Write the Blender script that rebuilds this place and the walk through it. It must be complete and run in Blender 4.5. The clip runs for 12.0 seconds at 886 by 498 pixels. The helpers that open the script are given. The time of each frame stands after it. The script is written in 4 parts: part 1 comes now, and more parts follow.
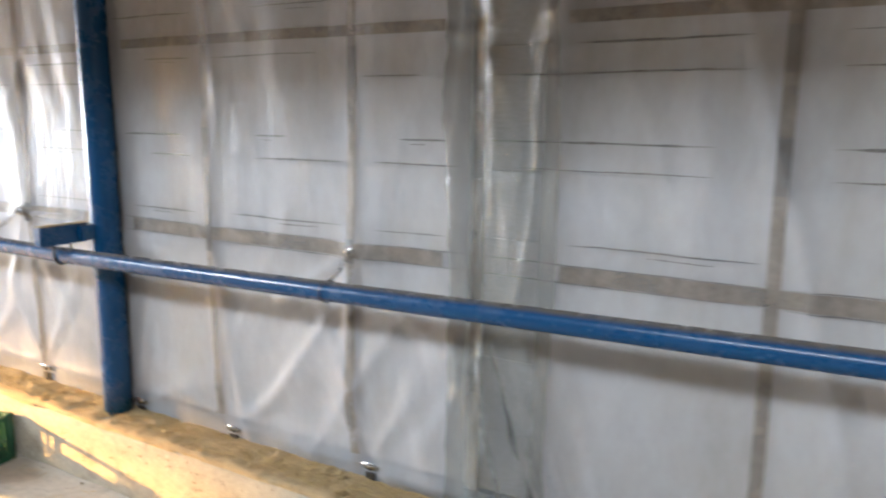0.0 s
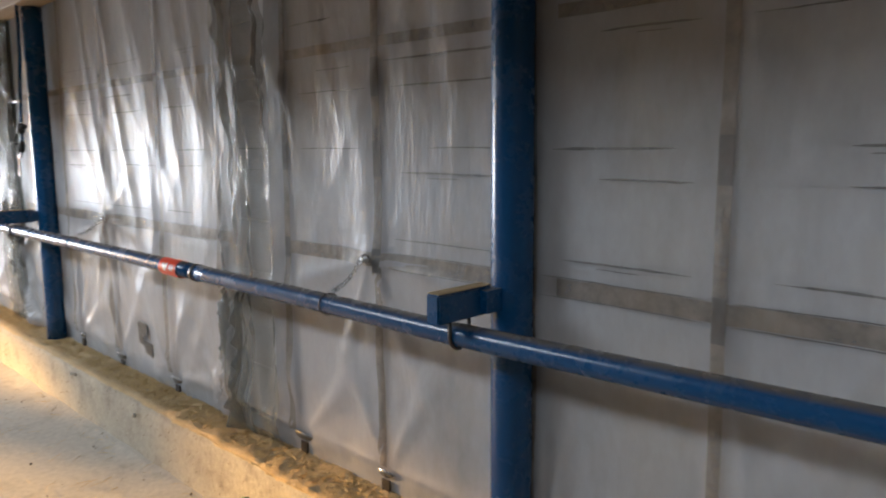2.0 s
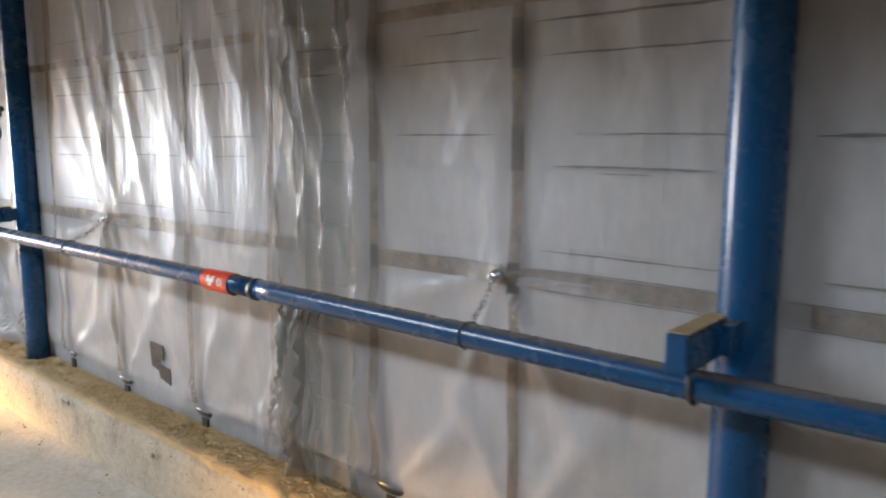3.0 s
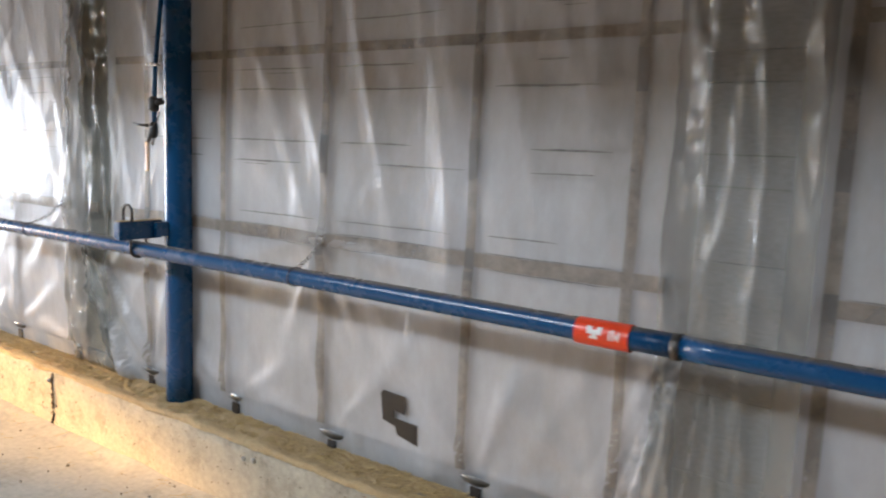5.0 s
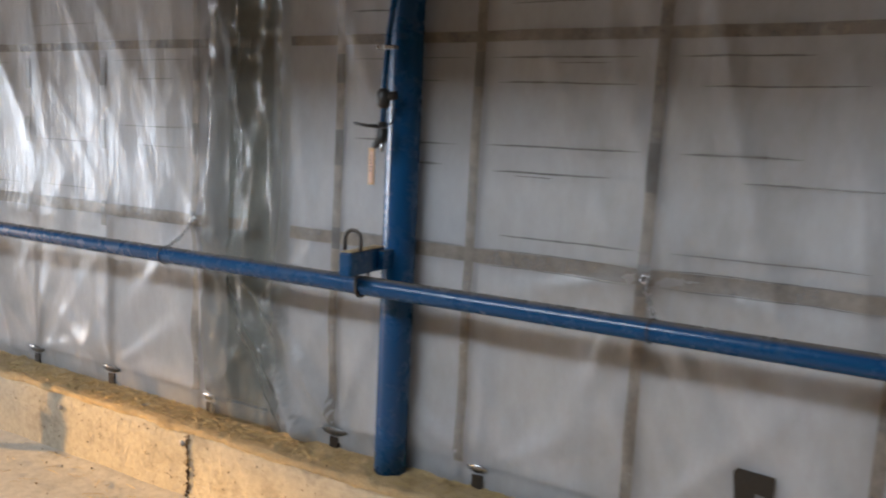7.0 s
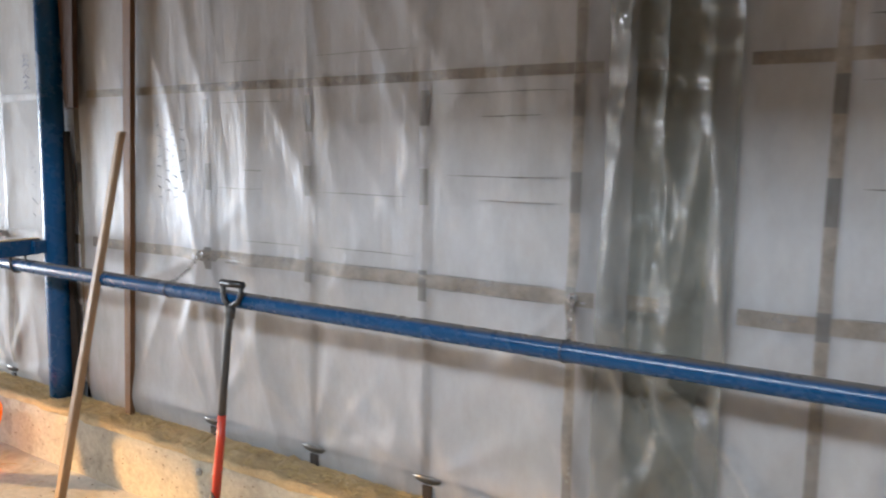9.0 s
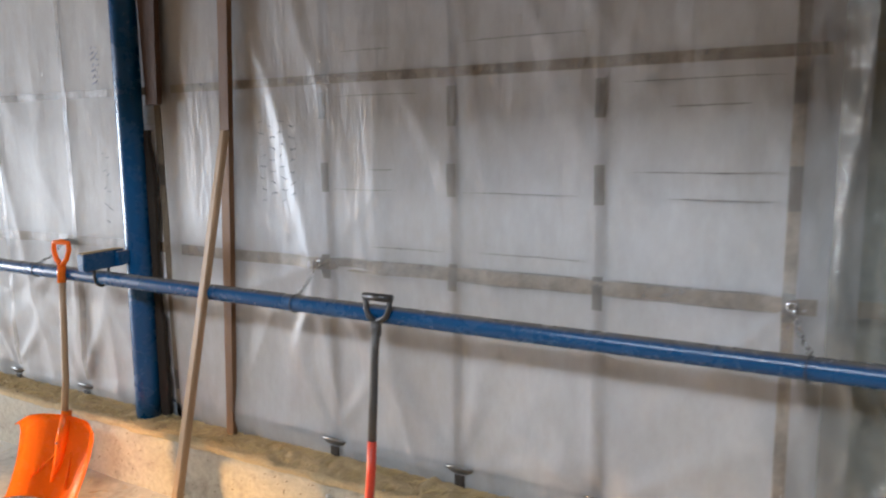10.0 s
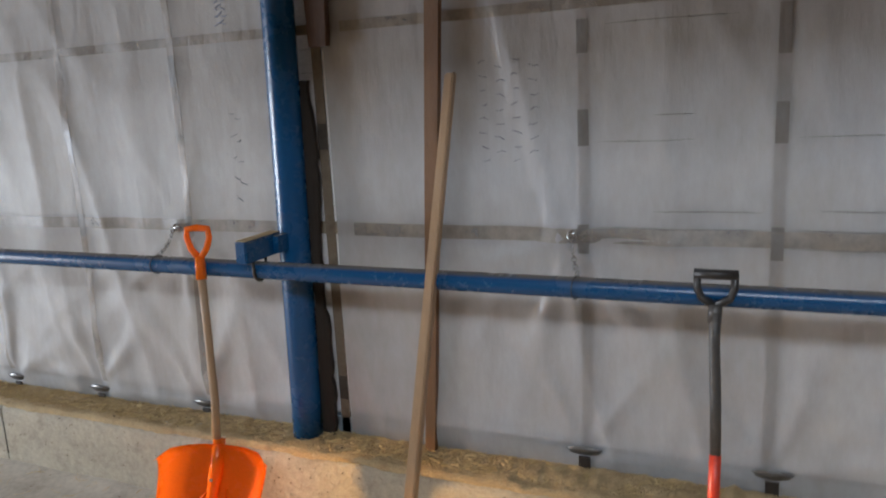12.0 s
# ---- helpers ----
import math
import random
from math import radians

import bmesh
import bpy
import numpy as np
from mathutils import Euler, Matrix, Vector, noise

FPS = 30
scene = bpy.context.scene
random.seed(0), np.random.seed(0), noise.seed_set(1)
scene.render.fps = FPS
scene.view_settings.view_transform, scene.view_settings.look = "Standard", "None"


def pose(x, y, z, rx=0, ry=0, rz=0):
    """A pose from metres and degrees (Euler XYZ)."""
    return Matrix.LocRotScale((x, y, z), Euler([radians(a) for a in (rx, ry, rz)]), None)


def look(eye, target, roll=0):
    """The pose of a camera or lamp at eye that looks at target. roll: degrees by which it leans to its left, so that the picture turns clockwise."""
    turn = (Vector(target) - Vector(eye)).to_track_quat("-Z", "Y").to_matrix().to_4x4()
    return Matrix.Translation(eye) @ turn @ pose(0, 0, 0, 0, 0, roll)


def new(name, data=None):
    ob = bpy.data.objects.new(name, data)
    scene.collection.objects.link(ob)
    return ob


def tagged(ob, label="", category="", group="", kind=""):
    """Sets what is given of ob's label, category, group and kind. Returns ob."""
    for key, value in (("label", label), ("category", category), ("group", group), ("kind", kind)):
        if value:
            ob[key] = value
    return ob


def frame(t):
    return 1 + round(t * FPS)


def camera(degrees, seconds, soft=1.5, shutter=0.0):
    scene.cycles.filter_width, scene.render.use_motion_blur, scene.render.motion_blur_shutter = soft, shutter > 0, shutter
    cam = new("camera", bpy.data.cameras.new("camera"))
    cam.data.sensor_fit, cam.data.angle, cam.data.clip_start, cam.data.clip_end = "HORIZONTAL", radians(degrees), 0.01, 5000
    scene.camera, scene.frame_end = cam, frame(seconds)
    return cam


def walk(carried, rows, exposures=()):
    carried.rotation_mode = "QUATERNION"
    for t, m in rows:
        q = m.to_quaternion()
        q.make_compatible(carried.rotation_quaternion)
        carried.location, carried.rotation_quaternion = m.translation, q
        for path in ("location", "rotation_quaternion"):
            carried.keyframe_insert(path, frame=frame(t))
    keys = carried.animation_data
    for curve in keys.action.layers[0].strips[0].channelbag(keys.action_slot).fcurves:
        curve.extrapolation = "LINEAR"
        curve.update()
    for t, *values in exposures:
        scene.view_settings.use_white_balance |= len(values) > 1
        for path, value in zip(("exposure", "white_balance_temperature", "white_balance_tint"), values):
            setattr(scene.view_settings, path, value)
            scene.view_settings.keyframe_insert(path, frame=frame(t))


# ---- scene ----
cam = camera(61.9, 12.0, soft=2.0, shutter=0.4)
PATH = [
    (0, (0.458, -2.179, 1.73), (-0.53, -0.475, 1.378), 0.5),
    (0.5, (0.091, -2.091, 1.751), (-1.116, -0.535, 1.401), -4.2),
    (1, (-0.327, -1.926, 1.699), (-1.78, -0.596, 1.356), -3.0),
    (1.5, (-0.721, -1.828, 1.667), (-2.242, -0.579, 1.315), -0.9),
    (2, (-1.158, -1.77, 1.656), (-2.547, -0.358, 1.382), -0.4),
    (2.5, (-1.583, -1.734, 1.63), (-2.907, -0.263, 1.344), -0.4),
    (4.5, (-3.197, -2.12, 1.644), (-4.339, -0.499, 1.384), 2.4),
    (5, (-3.547, -2.276, 1.634), (-4.671, -0.643, 1.37), 2.3),
    (5.5, (-3.913, -2.403, 1.674), (-5.008, -0.76, 1.352), 0.2),
    (6, (-4.338, -2.379, 1.669), (-5.499, -0.778, 1.37), -1.2),
    (6.5, (-4.759, -2.416, 1.624), (-5.876, -0.785, 1.32), 1.7),
    (7, (-5.185, -2.463, 1.652), (-6.103, -0.71, 1.365), 2.8),
    (7.5, (-5.609, -2.366, 1.643), (-6.62, -0.668, 1.342), 1.3),
    (9.5, (-7.187, -2.48, 1.779), (-8.213, -0.781, 1.534), 0.5),
    (10, (-7.561, -2.534, 1.805), (-8.539, -0.818, 1.49), -1.0),
    (10.5, (-7.964, -2.483, 1.798), (-8.944, -0.793, 1.372), -3.6),
    (11, (-8.376, -2.394, 1.78), (-9.368, -0.723, 1.307), -2.0),
    (11.5, (-8.702, -2.424, 1.792), (-9.652, -0.708, 1.404), -1.0),
    (12, (-9.021, -2.56, 1.754), (-9.795, -0.761, 1.345), -3.0),
]
EXPOSURES = [(0.0, 3.0), (0.5, 2.85), (1.0, 2.45), (1.5, 1.75), (2.0, 1.55), (2.5, 1.85), (4.5, 1.98), (5.5, 1.42), (6.5, 1.08), (7.0, 1.2), (7.5, 1.4), (9.5, 1.42), (10.5, 1.08), (11.0, 0.95), (11.5, 0.8), (12.0, 0.72)]
walk(cam, [(t, look(eye, target, roll)) for t, eye, target, roll in PATH], EXPOSURES)

# ---- world, sun, large lights ----
SUN_TURN, SUN_RISE = 20.0, 8.5
world = bpy.data.worlds.new("sky")
scene.world = world
world.use_nodes = True
wn = world.node_tree
sky = wn.nodes.new("ShaderNodeTexSky")
sky.sky_type = "NISHITA"
sky.sun_disc = False
sky.sun_elevation = radians(SUN_RISE)
sky.sun_rotation = radians(270 - SUN_TURN)
wn.nodes["Background"].inputs["Strength"].default_value = 0.1
wn.links.new(sky.outputs[0], wn.nodes["Background"].inputs["Color"])


def lamp(name, kind, m, energy, colour, size=None):
    data = bpy.data.lights.new(name, kind)
    data.energy, data.color = energy, colour
    if kind == "SUN":
        data.angle = radians(2.0)
    else:
        data.shape, data.size, data.size_y = "RECTANGLE", size[0], size[1]
    ob = new(name, data)
    ob.matrix_world = m
    return ob


sun_way = Vector((math.cos(radians(SUN_TURN)), math.sin(radians(SUN_TURN)), -math.tan(radians(SUN_RISE))))
lamp("sun", "SUN", look((-30, -12, 6), Vector((-30, -12, 6)) + sun_way), 5.0, (1.0, 0.54, 0.14))
# daylight lamps: ridge, weak second ridge length added as fill, unbuilt sheeted end doorway
for x, long, watts in ((-8.4, 3.8, 130), (0.2, 3.4, 30)):
    lamp("ridge_daylight", "AREA", look((x, -5.4, 4.6), (x, 0.0, 1.3)), watts, (0.73, 0.84, 0.97), (long, 0.60))
lamp("door_daylight", "AREA", look((-17.85, -2.7, 1.15), (-10, -2.7, 1.15)), 290, (0.76, 0.86, 1.0), (2.8, 2.1))


# ---- materials ----
def blend(nt, fac, a, b, mode="MIX"):
    n = nt.nodes.new("ShaderNodeMix")
    n.data_type, n.blend_type = "RGBA", mode
    for socket, value in ((n.inputs[0], fac), (n.inputs[6], a), (n.inputs[7], b)):
        if isinstance(value, (int, float)):
            socket.default_value = value
        elif isinstance(value, tuple):
            socket.default_value = (*value, 1.0)
        else:
            nt.links.new(value, socket)
    return n.outputs[2]


def grain(nt, scale, detail=4.0, low=0.35, high=0.65, stretch=(1, 1, 1), shift=(0, 0, 0), rough=0.6):
    """A 0..1 noise in the thing's own metres."""
    co = nt.nodes.new("ShaderNodeTexCoord")
    mp = nt.nodes.new("ShaderNodeMapping")
    mp.inputs["Scale"].default_value = stretch
    mp.inputs["Location"].default_value = shift
    nt.links.new(co.outputs["Object"], mp.inputs["Vector"])
    tx = nt.nodes.new("ShaderNodeTexNoise")
    tx.inputs["Scale"].default_value = scale
    tx.inputs["Detail"].default_value = detail
    tx.inputs["Roughness"].default_value = rough
    nt.links.new(mp.outputs[0], tx.inputs["Vector"])
    ramp = nt.nodes.new("ShaderNodeMapRange")
    ramp.inputs[1].default_value, ramp.inputs[2].default_value = low, high
    nt.links.new(tx.outputs["Fac"], ramp.inputs[0])
    return ramp.outputs[0]


def bump(nt, height, strength, distance):
    n = nt.nodes.new("ShaderNodeBump")
    n.inputs["Strength"].default_value, n.inputs["Distance"].default_value = strength, distance
    nt.links.new(height, n.inputs["Height"])
    return n.outputs[0]


def surface(name, base, second, dirt, rough=0.6, metal=0.0, coarse=3.0, fine=60.0, dirt_amount=0.5, relief=0.3, stretch=(1, 1, 1), vary=0.0, depth=0.004):
    m = bpy.data.materials.new(name)
    m.use_nodes = True
    nt = m.node_tree
    bs = nt.nodes["Principled BSDF"]
    big = grain(nt, coarse, 5.0, 0.35, 0.68, stretch)
    small = grain(nt, fine, 5.0, 0.3, 0.75, stretch, (3.1, 1.7, 0.4))
    spots = grain(nt, coarse * 2.3, 6.0, 0.52, 0.72, stretch, (7.7, 2.2, 5.1), 0.7)
    colour = blend(nt, big, base, second)
    if vary:
        info = nt.nodes.new("ShaderNodeObjectInfo")
        hsv = nt.nodes.new("ShaderNodeHueSaturation")
        rng = nt.nodes.new("ShaderNodeMapRange")
        rng.inputs[3].default_value, rng.inputs[4].default_value = 1 - vary, 1 + vary
        nt.links.new(info.outputs["Random"], rng.inputs[0])
        nt.links.new(rng.outputs[0], hsv.inputs["Value"])
        nt.links.new(colour, hsv.inputs["Color"])
        colour = hsv.outputs[0]
    mul = nt.nodes.new("ShaderNodeMath")
    mul.operation = "MULTIPLY"
    mul.inputs[1].default_value = dirt_amount
    nt.links.new(spots, mul.inputs[0])
    colour = blend(nt, mul.outputs[0], colour, dirt)
    colour = blend(nt, 0.35, colour, blend(nt, small, tuple(c * 0.55 for c in base), tuple(min(1, c * 1.35) for c in base)))
    nt.links.new(colour, bs.inputs["Base Color"])
    rr = nt.nodes.new("ShaderNodeMapRange")
    rr.inputs[3].default_value, rr.inputs[4].default_value = max(0.05, rough - 0.1), min(1, rough + 0.15)
    nt.links.new(spots, rr.inputs[0])
    nt.links.new(rr.outputs[0], bs.inputs["Roughness"])
    bs.inputs["Metallic"].default_value = metal
    if relief:
        nt.links.new(bump(nt, small, relief, depth), bs.inputs["Normal"])
    return m


def film_material(name, body, clear, gloss, crumple=0.35, patchy=False):
    """Dusty polythene: part of the light goes straight through, the rest is milky and shiny."""
    m = bpy.data.materials.new(name)
    m.use_nodes = True
    nt = m.node_tree
    bs = nt.nodes["Principled BSDF"]
    dust = grain(nt, 1.3, 6.0, 0.42, 0.75, (1, 1, 0.7))
    fine = grain(nt, 25.0, 4.0, 0.35, 0.8, (1, 1, 0.5), (4, 4, 4))
    colour = blend(nt, dust, body, tuple(c * k for c, k in zip(body, (0.86, 0.80, 0.72))))
    colour = blend(nt, 0.2, colour, blend(nt, fine, (0.50, 0.48, 0.45), (0.85, 0.85, 0.86)))
    # old brown grime in broad smears
    grime = nt.nodes.new("ShaderNodeMath")
    grime.operation = "MULTIPLY"
    grime.inputs[1].default_value = 0.62
    nt.links.new(grain(nt, 0.9, 7.0, 0.46, 0.76, (1.6, 1, 0.6), (2.5, 6, 1), 0.7), grime.inputs[0])
    colour = blend(nt, grime.outputs[0], colour, (0.27, 0.22, 0.18))
    nt.links.new(colour, bs.inputs["Base Color"])
    bs.inputs["Roughness"].default_value = gloss
    bs.inputs["Specular IOR Level"].default_value = 0.9
    crease = grain(nt, 9.0, 5.0, 0.3, 0.7, (1.5, 1, 0.35), (9, 1, 2), 0.65)
    nt.links.new(bump(nt, crease, crumple, 0.012), bs.inputs["Normal"])
    tr = nt.nodes.new("ShaderNodeBsdfTransparent")
    tr.inputs[0].default_value = (0.93, 0.93, 0.92, 1)
    mix = nt.nodes.new("ShaderNodeMixShader")
    mix.inputs[0].default_value = 1 - clear
    if patchy:
        # the line shows only where the film lies tight on it
        tight = nt.nodes.new("ShaderNodeMapRange")
        tight.inputs[3].default_value, tight.inputs[4].default_value = 0.26, 1 - clear + 0.16
        nt.links.new(grain(nt, 3.5, 5.0, 0.3, 0.65, (1, 1, 1), (5, 3, 8), 0.7), tight.inputs[0])
        nt.links.new(tight.outputs[0], mix.inputs[0])
    nt.links.new(tr.outputs[0], mix.inputs[1])
    nt.links.new(bs.outputs[0], mix.inputs[2])
    nt.links.new(mix.outputs[0], nt.nodes["Material Output"].inputs["Surface"])
    return m


FILM = film_material("milky_film", (0.58, 0.578, 0.605), 0.50, 0.32)
DUSTY = film_material("dusty_film", (0.52, 0.50, 0.48), 0.42, 0.64, 0.25)
CLEAR = film_material("clear_film", (0.165, 0.175, 0.155), 0.50, 0.13, 0.9)
BAND = film_material("pressed_film", (0.225, 0.172, 0.122), 0.33, 0.48, 0.35, True)
DARKBAND = film_material("damp_film", (0.05, 0.04, 0.032), 0.25, 0.45)
SOOT = film_material("sooty_film", (0.022, 0.018, 0.016), 0.18, 0.4, 0.35, True)
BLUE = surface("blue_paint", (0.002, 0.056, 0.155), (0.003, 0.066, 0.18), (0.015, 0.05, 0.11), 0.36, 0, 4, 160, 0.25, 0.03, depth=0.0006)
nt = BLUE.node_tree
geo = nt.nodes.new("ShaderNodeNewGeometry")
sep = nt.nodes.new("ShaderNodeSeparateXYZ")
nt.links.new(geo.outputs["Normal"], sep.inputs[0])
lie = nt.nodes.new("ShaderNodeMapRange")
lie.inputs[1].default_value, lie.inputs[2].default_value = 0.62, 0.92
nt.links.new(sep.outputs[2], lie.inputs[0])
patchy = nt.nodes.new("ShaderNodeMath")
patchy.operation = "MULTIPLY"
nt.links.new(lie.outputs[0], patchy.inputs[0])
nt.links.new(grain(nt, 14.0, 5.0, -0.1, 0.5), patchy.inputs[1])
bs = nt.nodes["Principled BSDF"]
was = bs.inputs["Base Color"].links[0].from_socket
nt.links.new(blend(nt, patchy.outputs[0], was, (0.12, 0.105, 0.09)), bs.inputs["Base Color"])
CONCRETE = surface("kerb_concrete", (0.45, 0.395, 0.30), (0.33, 0.29, 0.225), (0.13, 0.105, 0.08), 0.9, 0, 2.2, 45, 0.85, 0.8)
FLOOR = surface("floor_concrete", (0.52, 0.475, 0.40), (0.42, 0.38, 0.315), (0.20, 0.165, 0.125), 0.85, 0, 1.2, 30, 0.7, 0.25)
DUST = surface("sawdust", (0.56, 0.41, 0.22), (0.45, 0.32, 0.165), (0.2, 0.13, 0.07), 0.95, 0, 8, 120, 0.5, 0.8, depth=0.01)
STRAW = surface("straw", (0.56, 0.41, 0.19), (0.44, 0.31, 0.14), (0.28, 0.18, 0.08), 0.7, 0, 20, 90, 0.4, 0.2)
MUCK = surface("dry_manure", (0.12, 0.075, 0.04), (0.2, 0.13, 0.07), (0.07, 0.045, 0.025), 0.95, 0, 14, 90, 0.5, 0.8, depth=0.01)
BATTEN = surface("batten_wood", (0.14, 0.105, 0.07), (0.19, 0.145, 0.10), (0.05, 0.036, 0.025), 0.8, 0, 3, 50, 0.8, 0.3, (1, 1, 1), 0.2)
DAMP = surface("damp_wood", (0.045, 0.034, 0.025), (0.07, 0.052, 0.038), (0.02, 0.015, 0.01), 0.8, 0, 9, 60, 0.5, 0.2)
CROSS = surface("cross_batten_wood", (0.22, 0.17, 0.115), (0.28, 0.22, 0.155), (0.08, 0.075, 0.055), 0.8, 0, 3, 50, 0.7, 0.3, (1, 1, 1), 0.12)
BOARD = surface("white_board", (0.64, 0.63, 0.635), (0.56, 0.55, 0.555), (0.40, 0.38, 0.33), 0.7, 0, 1.5, 40, 0.4, 0.2, (1, 1, 3), 0.04)
OUTER = surface("outer_sheet", (0.22, 0.23, 0.20), (0.30, 0.31, 0.28), (0.09, 0.09, 0.08), 0.7, 0, 2.5, 30, 0.6, 0.2)
WOOD = surface("timber", (0.18, 0.088, 0.036), (0.13, 0.062, 0.026), (0.14, 0.08, 0.04), 0.7, 0, 3, 70, 0.5, 0.3, (6, 6, 0.5), 0.15)
PALE = surface("handle_wood", (0.35, 0.22, 0.12), (0.28, 0.17, 0.09), (0.2, 0.12, 0.07), 0.55, 0, 4, 80, 0.4, 0.2, (8, 8, 0.6))
# near-black, for batten feet and for the gap's shade beside the post
WOOD_AND_GAP = surface("timber_and_gap_shade", (0.018, 0.012, 0.008), (0.030, 0.019, 0.012), (0.03, 0.02, 0.014), 0.8, 0, 4, 60, 0.5, 0.3, (6, 6, 0.6))
RUST = surface("red_brown_timber", (0.065, 0.030, 0.016), (0.095, 0.045, 0.024), (0.03, 0.018, 0.012), 0.75, 0, 4, 60, 0.5, 0.3, (6, 6, 0.6))
ROOFWOOD = surface("roof_boards", (0.27, 0.165, 0.085), (0.21, 0.125, 0.065), (0.13, 0.08, 0.04), 0.75, 0, 2, 40, 0.5, 0.3, (0.6, 5, 5), 0.15)
BEAMWOOD = surface("beam_wood", (0.45, 0.31, 0.17), (0.36, 0.24, 0.12), (0.18, 0.11, 0.06), 0.7, 0, 2, 40, 0.5, 0.3, (0.5, 5, 5))
STEEL = surface("galvanised", (0.55, 0.55, 0.55), (0.45, 0.45, 0.46), (0.22, 0.19, 0.16), 0.35, 0.9, 10, 90, 0.5, 0.1)
DARKSTEEL = surface("dark_steel", (0.07, 0.065, 0.06), (0.11, 0.09, 0.075), (0.16, 0.08, 0.04), 0.5, 0.6, 10, 90, 0.5, 0.2)
SILL = surface("sill_sheet", (0.24, 0.29, 0.33), (0.30, 0.34, 0.37), (0.30, 0.24, 0.17), 0.6, 0.1, 3, 40, 0.5, 0.2)
WORN = surface("worn_steel", (0.60, 0.58, 0.54), (0.50, 0.48, 0.44), (0.25, 0.19, 0.13), 0.4, 0.35, 8, 90, 0.5, 0.1)
TAPE = surface("brown_tape", (0.026, 0.020, 0.015), (0.038, 0.029, 0.021), (0.05, 0.035, 0.025), 0.55, 0, 12, 80, 0.5, 0.2)
ORANGE = surface("orange_plastic", (1.0, 0.22, 0.012), (0.98, 0.19, 0.01), (0.7, 0.2, 0.05), 0.35, 0, 6, 90, 0.3, 0.08)
FLAP = surface("dirty_zinc", (0.13, 0.125, 0.12), (0.20, 0.19, 0.18), (0.05, 0.04, 0.03), 0.38, 0.55, 14, 90, 0.6, 0.15)
nt = ORANGE.node_tree
glow = nt.nodes.new("ShaderNodeBsdfTranslucent")
glow.inputs[0].default_value = (1.0, 0.30, 0.03, 1)
thin = nt.nodes.new("ShaderNodeMixShader")
thin.inputs[0].default_value = 0.5
nt.links.new(nt.nodes["Principled BSDF"].outputs[0], thin.inputs[1])
nt.links.new(glow.outputs[0], thin.inputs[2])
nt.links.new(thin.outputs[0], nt.nodes["Material Output"].inputs["Surface"])
RED = surface("red_paint", (0.55, 0.045, 0.02), (0.42, 0.035, 0.018), (0.15, 0.06, 0.04), 0.5, 0, 12, 90, 0.5, 0.1)
LABELRED = surface("red_label", (0.80, 0.065, 0.02), (0.72, 0.055, 0.018), (0.5, 0.12, 0.08), 0.4, 0, 14, 90, 0.3, 0.05)
WHITE = surface("white_print", (0.78, 0.74, 0.70), (0.70, 0.66, 0.62), (0.6, 0.4, 0.35), 0.5, 0, 14, 90, 0.3, 0.05)
BLACK = surface("black_plastic", (0.022, 0.020, 0.019), (0.03, 0.028, 0.026), (0.08, 0.07, 0.06), 0.45, 0, 9, 90, 0.4, 0.1)
SHAFT = surface("grey_shaft", (0.065, 0.06, 0.055), (0.045, 0.04, 0.038), (0.2, 0.17, 0.13), 0.5, 0, 9, 90, 0.5, 0.1)
GREEN = surface("green_plastic", (0.012, 0.085, 0.045), (0.016, 0.10, 0.052), (0.12, 0.11, 0.06), 0.4, 0, 8, 90, 0.45, 0.08)
COPPER = surface("copper_hose", (0.70, 0.45, 0.26), (0.60, 0.36, 0.2), (0.4, 0.22, 0.1), 0.4, 0.3, 12, 90, 0.3, 0.1)
PINK = surface("pink_tag", (0.75, 0.50, 0.38), (0.68, 0.44, 0.33), (0.5, 0.3, 0.2), 0.5, 0, 12, 90, 0.3, 0.05)
INK = surface("faded_ink", (0.05, 0.05, 0.09), (0.09, 0.09, 0.13), (0.2, 0.2, 0.2), 0.7, 0, 30, 90, 0.4, 0)
BLUEINK = surface("blue_ink", (0.16, 0.19, 0.32), (0.24, 0.26, 0.36), (0.4, 0.4, 0.42), 0.7, 0, 30, 90, 0.4, 0)
# for the unseen walls; dark brown keeps their bounce low and warm
PLASTER = surface("end_wall_render", (0.30, 0.25, 0.20), (0.24, 0.20, 0.16), (0.15, 0.12, 0.09), 0.9, 0, 1.2, 30, 0.5, 0.4)
SOIL = surface("yard_ground", (0.20, 0.17, 0.12), (0.14, 0.13, 0.08), (0.1, 0.08, 0.05), 0.95, 0, 0.6, 12, 0.5, 0.5)
STONE = surface("pale_stone", (0.5, 0.46, 0.4), (0.4, 0.36, 0.3), (0.25, 0.2, 0.15), 0.9, 0, 12, 90, 0.5, 0.4)


# ---- mesh helpers ----
def finish(bm, name, material, smooth=False):
    me = bpy.data.meshes.new(name)
    if smooth:
        for f in bm.faces:
            f.smooth = True
    bm.to_mesh(me)
    bm.free()
    me.materials.append(material)
    return me


def part(name, bm, material, parent, label="", smooth=False):
    ob = new(name, finish(bm, name, material, smooth))
    ob.parent = parent
    if label:
        ob["label"] = label
    return ob


def thing(name, m, label, category, group="", kind=""):
    ob = new(name)
    ob.matrix_world = m
    return tagged(ob, label, category, group, kind)


def box(x0, x1, y0, y1, z0, z1, bevel=0.0, bm=None):
    bm = bm or bmesh.new()
    r = bmesh.ops.create_cube(bm, size=1.0, matrix=Matrix.LocRotScale(((x0 + x1) / 2, (y0 + y1) / 2, (z0 + z1) / 2), None, (abs(x1 - x0), abs(y1 - y0), abs(z1 - z0))))
    if bevel:
        edges = list({e for v in r["verts"] for e in v.link_edges})
        bmesh.ops.bevel(bm, geom=edges, offset=bevel, segments=2, affect="EDGES", profile=0.7)
    return bm


